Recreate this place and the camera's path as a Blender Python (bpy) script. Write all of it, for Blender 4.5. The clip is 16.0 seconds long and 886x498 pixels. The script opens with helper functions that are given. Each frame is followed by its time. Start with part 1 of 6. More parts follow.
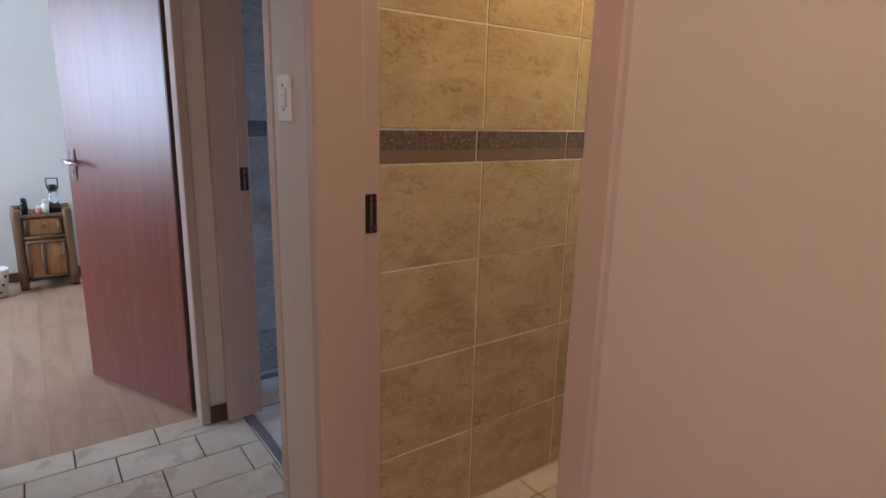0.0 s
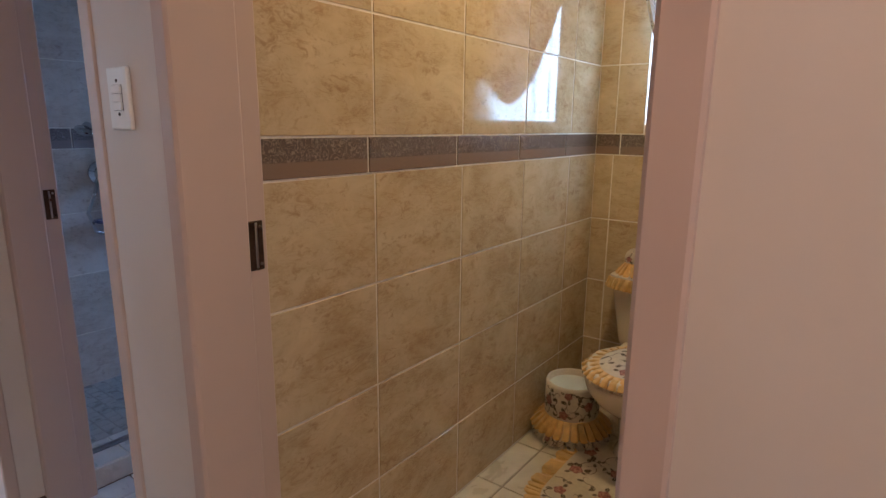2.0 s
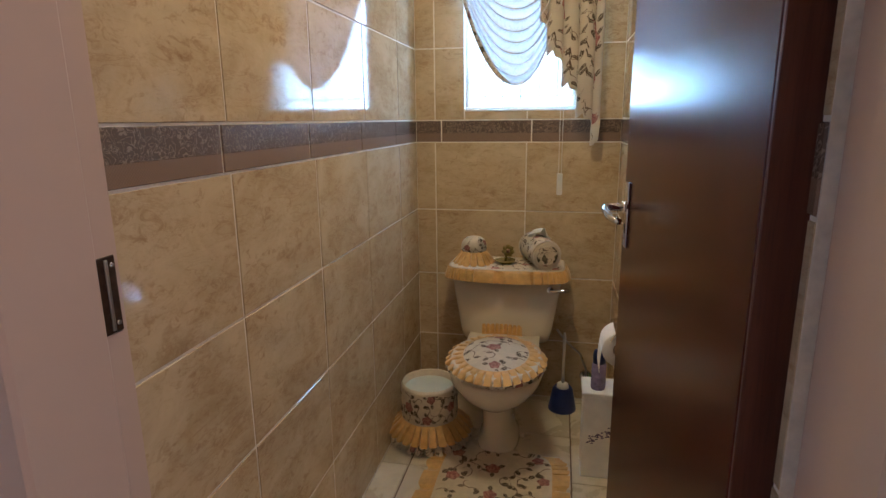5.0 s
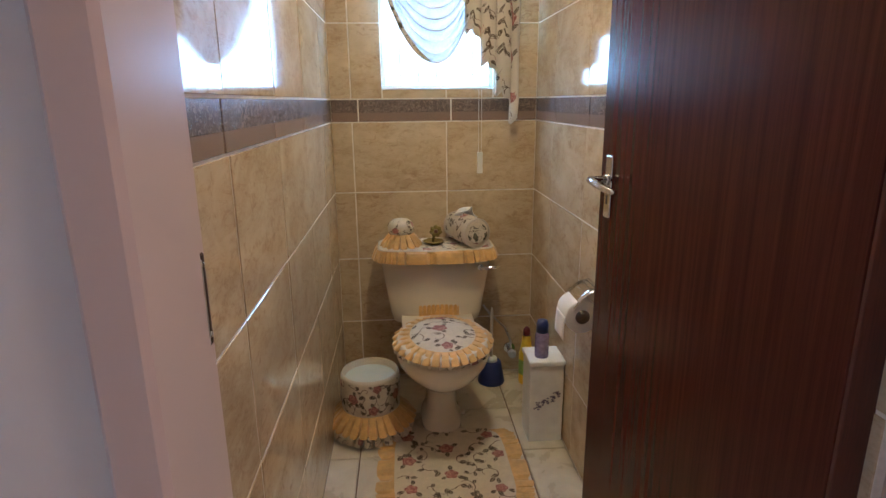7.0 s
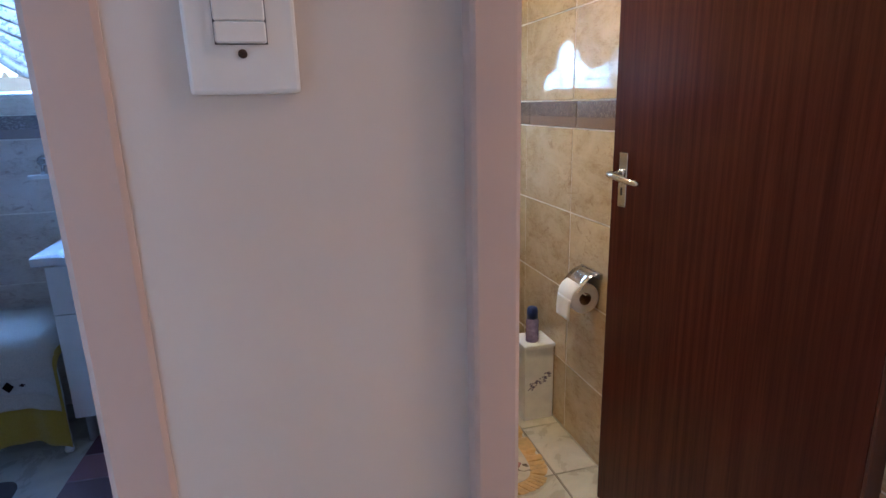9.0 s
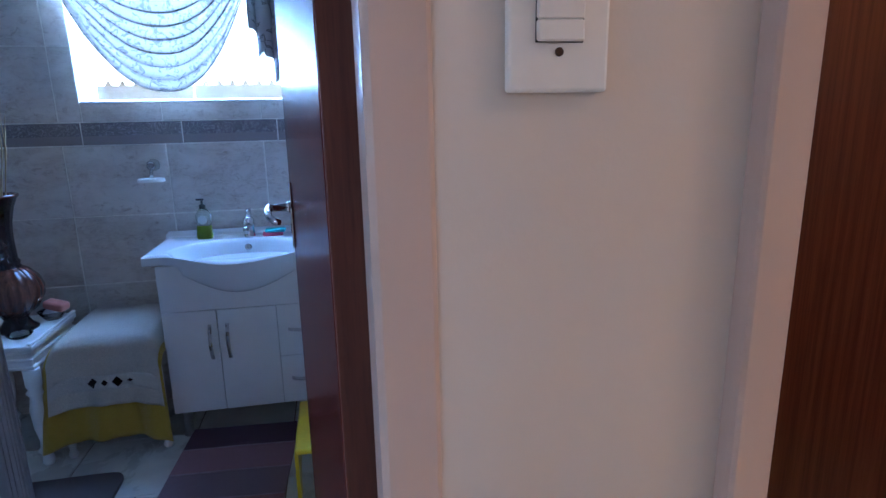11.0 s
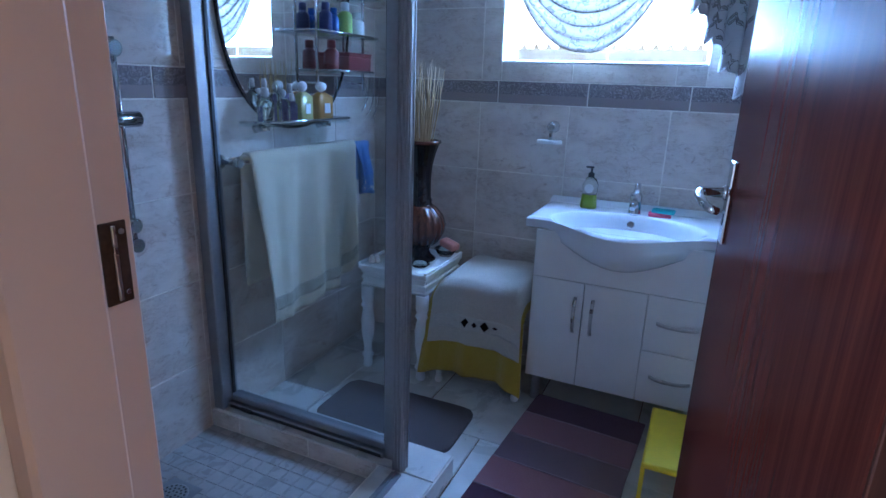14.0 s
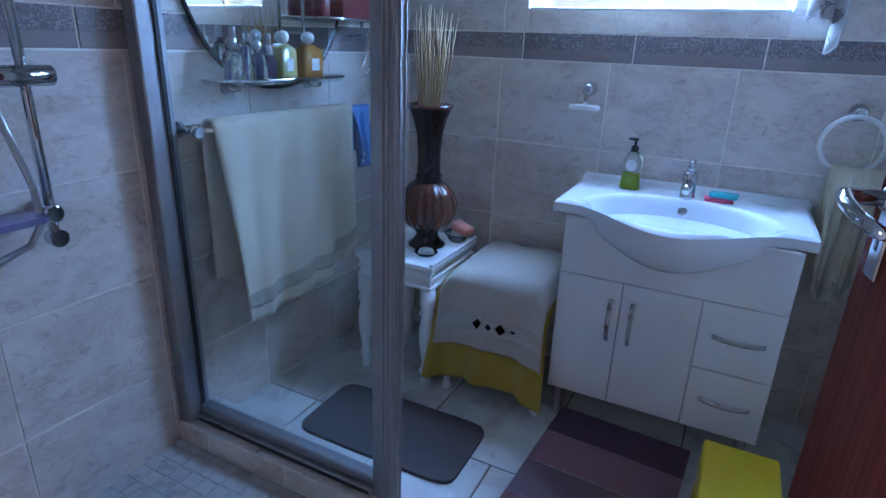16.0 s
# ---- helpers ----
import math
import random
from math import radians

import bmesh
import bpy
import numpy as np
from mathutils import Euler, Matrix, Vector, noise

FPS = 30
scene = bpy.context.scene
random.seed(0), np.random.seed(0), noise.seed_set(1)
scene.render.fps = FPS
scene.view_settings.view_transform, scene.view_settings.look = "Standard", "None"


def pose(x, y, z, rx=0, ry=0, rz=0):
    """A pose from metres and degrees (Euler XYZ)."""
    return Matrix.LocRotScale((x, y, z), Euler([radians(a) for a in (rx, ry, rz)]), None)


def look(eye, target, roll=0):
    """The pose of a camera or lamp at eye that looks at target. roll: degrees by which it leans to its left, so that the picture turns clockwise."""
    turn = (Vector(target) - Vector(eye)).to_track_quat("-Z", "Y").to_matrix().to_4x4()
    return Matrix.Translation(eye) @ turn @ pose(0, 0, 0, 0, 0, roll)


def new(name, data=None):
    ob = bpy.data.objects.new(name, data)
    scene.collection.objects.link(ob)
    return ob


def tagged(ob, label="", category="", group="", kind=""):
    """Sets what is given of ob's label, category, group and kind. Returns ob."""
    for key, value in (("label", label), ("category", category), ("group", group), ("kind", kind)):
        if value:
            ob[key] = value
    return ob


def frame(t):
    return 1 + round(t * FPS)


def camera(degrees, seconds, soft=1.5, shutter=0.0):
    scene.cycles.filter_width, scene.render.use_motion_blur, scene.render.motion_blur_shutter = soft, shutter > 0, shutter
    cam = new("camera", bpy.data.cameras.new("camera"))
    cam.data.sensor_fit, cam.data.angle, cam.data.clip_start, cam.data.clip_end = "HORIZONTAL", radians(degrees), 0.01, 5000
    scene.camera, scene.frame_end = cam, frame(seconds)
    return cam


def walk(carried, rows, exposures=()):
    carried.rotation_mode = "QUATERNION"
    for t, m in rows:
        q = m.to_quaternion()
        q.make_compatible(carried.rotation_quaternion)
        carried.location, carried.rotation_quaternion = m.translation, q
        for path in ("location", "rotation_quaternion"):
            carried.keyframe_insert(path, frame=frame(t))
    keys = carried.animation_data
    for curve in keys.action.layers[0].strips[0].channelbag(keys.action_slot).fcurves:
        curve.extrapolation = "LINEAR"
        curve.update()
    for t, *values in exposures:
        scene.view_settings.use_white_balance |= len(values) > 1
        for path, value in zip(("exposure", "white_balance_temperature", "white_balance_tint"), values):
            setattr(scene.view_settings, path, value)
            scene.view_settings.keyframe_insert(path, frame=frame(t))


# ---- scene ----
cam = camera(76.0, 16.0)
PATH = [
    (0, (1.341, -0.551, 1.304), (-0.231, 0.602, 0.858), 1.4),
    (0.5, (1.262, -0.537, 1.307), (-0.28, 0.657, 0.863), 1.3),
    (1, (1.171, -0.533, 1.304), (-0.291, 0.76, 0.869), 1.3),
    (1.5, (1.102, -0.53, 1.307), (-0.221, 0.906, 0.877), 1.0),
    (2, (1.043, -0.521, 1.303), (-0.126, 1.045, 0.878), 0.6),
    (2.5, (0.973, -0.488, 1.299), (-0.062, 1.169, 0.87), 0.6),
    (3, (0.907, -0.463, 1.301), (0.021, 1.278, 0.871), 0.4),
    (3.5, (0.854, -0.44, 1.297), (0.12, 1.369, 0.866), 0.1),
    (4, (0.785, -0.437, 1.295), (0.169, 1.416, 0.864), -0.1),
    (4.2, (0.752, -0.444, 1.294), (0.179, 1.423, 0.865), -0.3),
    (6.3, (0.412, -0.422, 1.252), (0.363, 1.513, 0.752), -0.5),
    (6.5, (0.366, -0.418, 1.268), (0.378, 1.516, 0.758), -0.6),
    (7, (0.293, -0.424, 1.264), (0.43, 1.506, 0.759), -0.6),
    (7.5, (0.193, -0.454, 1.282), (0.468, 1.46, 0.773), -0.7),
    (8, (0.083, -0.468, 1.279), (0.504, 1.421, 0.774), -0.8),
    (8.2, (0.036, -0.486, 1.285), (0.502, 1.391, 0.775), -1.1),
    (10.3, (-0.224, -0.43, 1.266), (0.292, 1.445, 0.796), -1.8),
    (10.5, (-0.245, -0.429, 1.267), (0.233, 1.456, 0.8), -1.7),
    (11, (-0.292, -0.418, 1.274), (0.068, 1.495, 0.815), -1.2),
    (11.5, (-0.34, -0.413, 1.276), (-0.146, 1.524, 0.817), -0.9),
    (12, (-0.365, -0.406, 1.281), (-0.365, 1.542, 0.827), -0.3),
    (12.5, (-0.403, -0.397, 1.28), (-0.605, 1.54, 0.826), 0.3),
    (13, (-0.429, -0.369, 1.261), (-0.843, 1.532, 0.799), 1.1),
    (13.5, (-0.436, -0.303, 1.251), (-1.043, 1.534, 0.744), 1.6),
    (14, (-0.44, -0.232, 1.248), (-1.233, 1.518, 0.693), 2.0),
    (14.5, (-0.448, -0.153, 1.235), (-1.335, 1.541, 0.649), 2.3),
    (15, (-0.497, -0.063, 1.226), (-1.389, 1.618, 0.609), 2.4),
    (15.5, (-0.532, 0.059, 1.229), (-1.413, 1.731, 0.572), 2.4),
    (16, (-0.56, 0.134, 1.221), (-1.404, 1.816, 0.543), 2.2),
]
EXPOSURES = [(0.0, -0.09, 6250, 15), (1.5, 0.08, 5950, 14), (3.5, 0.0, 5580, 13), (7.0, 0.38, 4980, 13), (8.2, 0.62, 4980, 11), (10.3, 0.62, 5200, 12), (12.0, 0.50, 5280, 12), (13.5, 0.68, 5330, 11), (15.5, 1.02, 5600, 12)]
walk(cam, [(t, look(eye, target, roll)) for t, eye, target, roll in PATH], EXPOSURES)

# ---- world and light ----
world = bpy.data.worlds.new("world")
scene.world = world
world.use_nodes = True
wn = world.node_tree
sky = wn.nodes.new("ShaderNodeTexSky")
sky.sky_type, sky.sun_disc = 'NISHITA', False
sky.sun_elevation, sky.sun_rotation = radians(62), radians(160)
wn.links.new(sky.outputs[0], wn.nodes["Background"].inputs[0])
wn.nodes["Background"].inputs[1].default_value = 0.12

sun = new("sun", bpy.data.lights.new("sun", 'SUN'))
sun.data.energy, sun.data.angle, sun.data.color = 2.8, radians(0.5), (1.0, 0.95, 0.88)
sun.matrix_world = look((0, 0, 0), (0.16, 0.44, -0.88))


def area(name, m, sx, sy, power, col):
    d = bpy.data.lights.new(name, 'AREA')
    d.shape, d.size, d.size_y, d.energy, d.color = 'RECTANGLE', sx, sy, power, col
    o = new(name, d)
    o.matrix_world = m
    return o


# daylight beyond the two outer windows and the bedroom window, warm lamps on the ceilings
area("sky_light_bathroom", look((-0.89, 2.44, 1.70), (-0.89, 1.44, 1.17)), 0.81, 0.60, 66, (0.30, 0.52, 1.0))
area("sky_light_toilet", look((0.4545, 2.215, 1.637), (0.4545, 0, 1.637)), 0.45, 0.62, 15, (0.50, 0.73, 1.0))
area("sky_light_bedroom", look((-3.0, -3.3, 1.6), (-3.0, 0, 1.2)), 1.6, 1.2, 125, (0.62, 0.78, 1.0))
area("ceiling_lamp_light", look((1.35, -0.62, 2.40), (1.35, -0.62, 0)), 0.22, 0.22, 9.5, (1.0, 0.62, 0.41))
area("toilet_lamp_light", look((0.45, 1.0, 2.40), (0.45, 1.0, 0)), 0.20, 0.20, 10.5, (1.0, 0.735, 0.36))
# weak cool fill through an opening added at the unseen east end
area("hall_window_light", look((2.9, -0.6, 1.5), (0, -0.6, 1.2)), 0.9, 1.4, 4, (0.85, 0.92, 1.0))

# ---- materials ----


class Nodes:
    """A small builder for procedural materials."""

    def __init__(self, name):
        self.m = bpy.data.materials.new(name)
        self.m.use_nodes = True
        self.t = self.m.node_tree
        self.b = self.t.nodes["Principled BSDF"]

    def n(self, kind, operation=None, use_clamp=False, data_type=None, blend_type=None):
        node = self.t.nodes.new("ShaderNode" + kind)
        if operation:
            node.operation = operation
        if use_clamp:
            node.use_clamp = True
        if data_type:
            node.data_type = data_type
        if blend_type:
            node.blend_type = blend_type
        return node

    def put(self, sock, v):
        if isinstance(v, bpy.types.NodeSocket):
            self.t.links.new(v, sock)
        elif isinstance(v, tuple) and len(v) == 3 and sock.type == 'RGBA':
            sock.default_value = (*v, 1)
        else:
            sock.default_value = v

    def coord(self, scale=1.0, shift=False):
        c = self.n("TexCoord").outputs["Object"]
        mp = self.n("Mapping")
        self.put(mp.inputs["Vector"], c)
        mp.inputs["Scale"].default_value = (scale,) * 3 if isinstance(scale, (int, float)) else scale
        if shift:
            info = self.n("ObjectInfo")
            add = self.n("VectorMath", operation='SCALE')
            add.inputs[0].default_value = (37, 61, 83)
            self.put(add.inputs["Scale"], info.outputs["Random"])
            self.put(mp.inputs["Location"], add.outputs[0])
        return mp.outputs[0]

    def noise(self, vec, scale, detail=4.0, rough=0.55, dist=0.0):
        k = self.n("TexNoise")
        self.put(k.inputs["Vector"], vec)
        for key, v in (("Scale", scale), ("Detail", detail), ("Roughness", rough), ("Distortion", dist)):
            k.inputs[key].default_value = v
        return k.outputs["Fac"]

    def math(self, op, a, b=0.0, clamp=False):
        k = self.n("Math", operation=op, use_clamp=clamp)
        self.put(k.inputs[0], a)
        self.put(k.inputs[1], b)
        return k.outputs[0]

    def span(self, v, lo, hi, to_lo=0.0, to_hi=1.0):
        k = self.n("MapRange")
        for key, x in (("Value", v), ("From Min", lo), ("From Max", hi), ("To Min", to_lo), ("To Max", to_hi)):
            self.put(k.inputs[key], x)
        return k.outputs[0]

    def mix(self, f, a, b, blend='MIX'):
        k = self.n("Mix", data_type='RGBA', blend_type=blend)
        self.put(k.inputs["Factor"], f)
        self.put(k.inputs[6], a)
        self.put(k.inputs[7], b)
        return k.outputs[2]

    def bump(self, h, strength, dist):
        k = self.n("Bump")
        k.inputs["Strength"].default_value = strength
        k.inputs["Distance"].default_value = dist
        self.put(k.inputs["Height"], h)
        self.put(self.b.inputs["Normal"], k.outputs[0])

    def done(self, col=None, rough=None, metal=None, **kw):
        for key, v in (("Base Color", col), ("Roughness", rough), ("Metallic", metal), *kw.items()):
            if v is not None:
                self.put(self.b.inputs[key.replace("_", " ")], v)
        return self.m


def plain(name, col, rough=0.5, metal=0.0, vary=0.12, scale=30, bump=0.0, **kw):
    """A painted, moulded or cast surface with faint mottling and wear."""
    k = Nodes(name)
    v = k.coord(1.0, True)
    a, b = k.noise(v, scale, 3), k.noise(v, scale * 0.13, 3)
    f = k.span(k.math('ADD', a, b), 0.7, 1.3)
    c = k.mix(f, tuple(x * (1 - vary) for x in col), tuple(min(1, x * (1 + vary)) for x in col))
    if bump:
        k.bump(a, bump, 0.002)
    return k.done(c, k.span(b, 0.3, 0.7, rough * 0.85, min(1, rough * 1.15)), metal, **kw)


def wall_paint(name, col):
    k = Nodes(name)
    v = k.coord()
    big, fine, mid = k.noise(v, 1.7, 4), k.noise(v, 160, 3), k.noise(v, 14, 4)
    c = k.mix(k.span(big, 0.35, 0.65), tuple(x * 0.93 for x in col), col)
    c = k.mix(k.span(mid, 0.62, 0.8, 0, 0.25), c, tuple(x * 0.82 for x in col))
    k.bump(k.math('ADD', fine, k.math('MULTIPLY', mid, 0.6)), 0.12, 0.0015)
    return k.done(c, 0.55)


def gloss_paint(name, col):
    """Thick enamel on pressed steel, gently uneven."""
    k = Nodes(name)
    wob, fine = k.noise(k.coord(), 5, 2), k.noise(k.coord(), 90, 3)
    c = k.mix(k.span(wob, 0.2, 0.8), tuple(x * 0.95 for x in col), col)
    k.bump(fine, 0.03, 0.001)
    return k.done(c, k.span(wob, 0.2, 0.8, 0.30, 0.34), Specular_IOR_Level=0.12)


def wall_tile(name, dark, light, vein_tone):
    """Glazed travertine print: soft clouds with clusters of brown flecks and broken veins."""
    k = Nodes(name)
    v = k.coord((1, 1, 1.6), True)
    cloud, grain = k.noise(v, 5, 6, 0.62, 0.7), k.noise(v, 150, 3)
    c = k.mix(k.span(cloud, 0.33, 0.68), dark, light)
    c = k.mix(k.span(k.noise(v, 22, 5, 0.65, 0.4), 0.40, 0.66, 0.0, 0.45), c, light)
    patch = k.span(k.noise(v, 7.5, 3, 0.5, 0.9), 0.44, 0.62)
    fleck = k.span(k.noise(v, 27, 8, 0.72, 0.9), 0.52, 0.62, 0.0, 0.62)
    c = k.mix(k.math('MULTIPLY', patch, fleck), c, vein_tone)
    vein = k.noise(k.coord((0.8, 0.8, 2.6), True), 9, 8, 0.72, 1.1)
    line = k.span(k.math('ABSOLUTE', k.math('SUBTRACT', vein, 0.5)), 0.0, 0.022, 0.55, 0.0)
    c = k.mix(k.math('MULTIPLY', line, k.span(cloud, 0.62, 0.42)), c, vein_tone)
    c = k.mix(k.span(grain, 0.3, 0.7, 0, 0.10), c, (0.70, 0.60, 0.46))
    k.bump(k.math('ADD', cloud, k.math('MULTIPLY', grain, 0.05)), 0.035, 0.002)
    return k.done(c, k.span(cloud, 0.3, 0.7, 0.055, 0.10), Specular_IOR_Level=0.31)


def band_tile(name, scroll, field, hatch_a, hatch_b):
    """Border tile: scrolled relief over a plain hatched strip."""
    k = Nodes(name)
    v = k.coord(1.0, True)
    raw = k.n("SeparateXYZ")
    k.put(raw.inputs[0], k.n("TexCoord").outputs["Object"])
    z = raw.outputs["Z"]
    swirl = k.noise(v, 52, 1.0, 0.4, 2.2)
    line = k.span(k.math('ABSOLUTE', k.math('SUBTRACT', swirl, 0.5)), 0.028, 0.05)
    upper = k.mix(line, scroll, field)
    hatch = k.n("TexChecker")
    k.put(hatch.inputs["Vector"], v)
    hatch.inputs["Scale"].default_value = 340
    lower = k.mix(k.math('MULTIPLY', hatch.outputs["Fac"], 0.35), hatch_a, hatch_b)
    top = k.span(z, 0.0385, 0.0395)
    c = k.mix(top, lower, upper)
    k.bump(k.math('MULTIPLY', line, top), 0.5, 0.002)
    return k.done(c, 0.24)


def floor_tile(name, a, b, scale=5):
    k = Nodes(name)
    v = k.coord(1.0, True)
    cloud, spot = k.noise(v, scale, 6, 0.6, 0.8), k.noise(v, 70, 4)
    c = k.mix(k.span(cloud, 0.35, 0.65), a, b)
    c = k.mix(k.span(k.noise(v, 2.5, 3), 0.5, 0.75, 0, 0.3), c, tuple(x * 0.75 for x in a))
    k.bump(k.math('ADD', cloud, k.math('MULTIPLY', spot, 0.2)), 0.1, 0.002)
    return k.done(c, k.span(cloud, 0.3, 0.7, 0.22, 0.38))


def wood(name, dark, light, rough, ring=9.0, axis=(9, 9, 0.55), gloss=0.0, shift=True, spec=0.5, relief=0.07):
    """Straight grain along the local z axis."""
    k = Nodes(name)
    v = k.coord(axis, shift)
    grain, fine, big = k.noise(v, ring, 5, 0.6, 0.6 if relief else 0.0), k.noise(v, ring * 7, 3), k.noise(k.coord((2.5, 2.5, 0.6), shift), 2.2, 3)
    c = k.mix(k.span(grain, 0.3, 0.7), dark, light)
    c = k.mix(k.span(fine, 0.5, 0.75, 0, 0.45), c, tuple(x * 0.45 for x in dark))
    c = k.mix(k.span(big, 0.4, 0.75, 0, 0.35), c, tuple(x * 0.7 for x in dark))
    if relief:
        k.bump(k.math('ADD', grain, k.math('MULTIPLY', fine, 0.4)), relief, 0.002)
    return k.done(c, rough, Coat_Weight=gloss, Coat_Roughness=0.12, Specular_IOR_Level=spec)


def laminate(name, light, dark):
    """Printed oak boards: soft long figure and a few blurred darker patches."""
    k = Nodes(name)
    v = k.coord((0.9, 6, 6), True)
    c = k.mix(k.span(k.noise(v, 2.4, 4, 0.5, 0.5), 0.40, 0.75, 0, 0.7), light, dark)
    c = k.mix(k.span(k.noise(k.coord((1.6, 5, 5), True), 1.7, 2), 0.56, 0.74, 0, 0.5), c, tuple(x * 0.8 for x in dark))
    c = k.mix(k.span(k.noise(k.coord((1, 40, 40), True), 3, 3), 0.4, 0.7, 0, 0.14), c, dark)
    return k.done(c, 0.34, Specular_IOR_Level=0.3)


def floral(name, scale=1.0, ground=(0.62, 0.55, 0.42), strength=1.0):
    """Printed cotton: roses, leaves and curling stems on cream."""
    k = Nodes(name)
    v = k.coord(1.0)
    near = k.n("VectorMath", operation='ADD')
    k.put(near.inputs[0], v)
    near.inputs[1].default_value = (3.1, 1.7, 2.3)
    p = near.outputs[0]
    c = ground
    c = k.mix(k.span(k.noise(p, 9 * scale, 3), 0.4, 0.7, 0, 0.3), c, tuple(x * 0.86 for x in ground))
    stem = k.noise(p, 20 * scale, 0.5, 0.3, 2.6)
    thin = k.span(k.math('ABSOLUTE', k.math('SUBTRACT', stem, 0.5)), 0.016, 0.030, 0.9 * strength, 0.0)
    some = k.span(k.noise(p, 6 * scale, 2), 0.38, 0.45)
    c = k.mix(k.math('MULTIPLY', thin, some), c, (0.085, 0.06, 0.045))
    for density, size, cols, gate in ((23, 0.32, ((0.085, 0.075, 0.045), (0.17, 0.15, 0.085)), 0.52),
                                      (10.5, 0.29, ((0.36, 0.17, 0.15), (0.50, 0.29, 0.25)), 0.55)):
        vo = k.n("TexVoronoi")
        warp = k.n("VectorMath", operation='ADD')
        k.put(warp.inputs[0], p)
        wob = k.n("TexNoise")
        k.put(wob.inputs["Vector"], p)
        wob.inputs["Scale"].default_value = density * 1.6
        sc = k.n("VectorMath", operation='SCALE')
        k.put(sc.inputs[0], wob.outputs["Color"])
        sc.inputs["Scale"].default_value = 0.9 / density
        k.put(warp.inputs[1], sc.outputs[0])
        k.put(vo.inputs["Vector"], warp.outputs[0])
        vo.inputs["Scale"].default_value = density * scale
        sep = k.n("SeparateColor")
        k.put(sep.inputs[0], vo.outputs["Color"])
        inside = k.span(vo.outputs["Distance"], size, size + 0.05, 1.0, 0.0)
        on = k.math('GREATER_THAN', sep.outputs[0], gate)
        petals = k.noise(p, density * 4 * scale, 2, 0.5, 1.5)
        tint = k.mix(k.span(petals, 0.42, 0.58), cols[0], cols[1])
        rim = k.span(vo.outputs["Distance"], size - 0.09, size - 0.02)
        tint = k.mix(rim, tint, tuple(x * 0.7 for x in cols[0]))
        c = k.mix(k.math('MULTIPLY', k.math('MULTIPLY', inside, on), strength), c, tint)
    weave = k.noise(p, 900, 2)
    k.bump(weave, 0.15, 0.001)
    k.done(c, 0.85)
    return k.m


def voile(name, col, clear=0.2, through_=0.62, printed=0.0):
    """Thin woven cloth that lets daylight through it."""
    k = Nodes(name)
    v = k.coord(1.0)
    c = k.mix(k.span(k.noise(v, 8, 4), 0.35, 0.7), tuple(x * 0.90 for x in col), col)
    if printed:
        leaf = k.span(k.noise(v, 30, 3, 0.6, 1.6), 0.53, 0.60, 0, printed)
        c = k.mix(leaf, c, tuple(x * 0.35 for x in col))
    k.bump(k.noise(v, 700, 2), 0.12, 0.001)
    k.done(c, 0.9)
    tr, gap, one, two = k.n("BsdfTranslucent"), k.n("BsdfTransparent"), k.n("MixShader"), k.n("MixShader")
    k.put(tr.inputs[0], c)
    one.inputs[0].default_value, two.inputs[0].default_value = through_, clear
    k.t.links.new(k.b.outputs[0], one.inputs[1])
    k.t.links.new(tr.outputs[0], one.inputs[2])
    k.t.links.new(one.outputs[0], two.inputs[1])
    k.t.links.new(gap.outputs[0], two.inputs[2])
    k.t.links.new(two.outputs[0], k.t.nodes["Material Output"].inputs[0])
    return k.m


def terry(name, col):
    k = Nodes(name)
    v = k.coord(1.0, True)
    loop, mid = k.noise(v, 260, 3, 0.7), k.noise(v, 26, 4)
    c = k.mix(k.span(loop, 0.3, 0.7), tuple(x * 0.72 for x in col), col)
    c = k.mix(k.span(mid, 0.45, 0.8, 0, 0.25), c, tuple(x * 0.8 for x in col))
    k.bump(k.math('ADD', loop, k.math('MULTIPLY', mid, 0.8)), 1.0, 0.006)
    return k.done(c, 0.95, Sheen_Weight=0.2)


def clear_glass(name, col=(1, 1, 1), rough=0.0):
    k = Nodes(name)
    return k.done(col, rough, 0.0, Transmission_Weight=1.0, IOR=1.45)


def pane_glass(name, tint=(0.92, 0.97, 0.97), gloss=0.035):
    """Thin sheet: lets light straight through and mirrors a little."""
    k = Nodes(name)
    clear, shine, mx, fr = k.n("BsdfTransparent"), k.n("BsdfGlossy"), k.n("MixShader"), k.n("LayerWeight")
    k.put(clear.inputs[0], tint)
    shine.inputs["Roughness"].default_value = 0.02
    edge = k.math('MULTIPLY', k.math('POWER', fr.outputs["Facing"], 5.0), 0.5)
    k.t.links.new(k.math('ADD', edge, gloss), mx.inputs[0])
    k.t.links.new(clear.outputs[0], mx.inputs[1])
    k.t.links.new(shine.outputs[0], mx.inputs[2])
    k.t.links.new(mx.outputs[0], k.t.nodes["Material Output"].inputs[0])
    return k.m


def lamp_glass(name, col, power):
    k = Nodes(name)
    return k.done((0.9, 0.88, 0.8), 0.4, 0.0, Emission_Color=col, Emission_Strength=power)


PAINT = wall_paint("cream_wall_paint", (0.70, 0.63, 0.56))
CEIL = wall_paint("white_ceiling_paint", (0.80, 0.78, 0.74))
BEDPAINT = wall_paint("pale_bedroom_paint", (0.74, 0.72, 0.68))
ENAMEL = gloss_paint("beige_frame_enamel", (0.58, 0.45, 0.38))
GROUT = plain("pale_grout", (0.80, 0.75, 0.66), 0.85, vary=0.15, scale=60, bump=0.3)
GROUTDARK = plain("brown_grout", (0.20, 0.14, 0.09), 0.9, vary=0.2, scale=60, bump=0.3)
TILE = wall_tile("yellow_travertine_tile", (0.46, 0.34, 0.19), (0.65, 0.53, 0.345), (0.31, 0.18, 0.085))
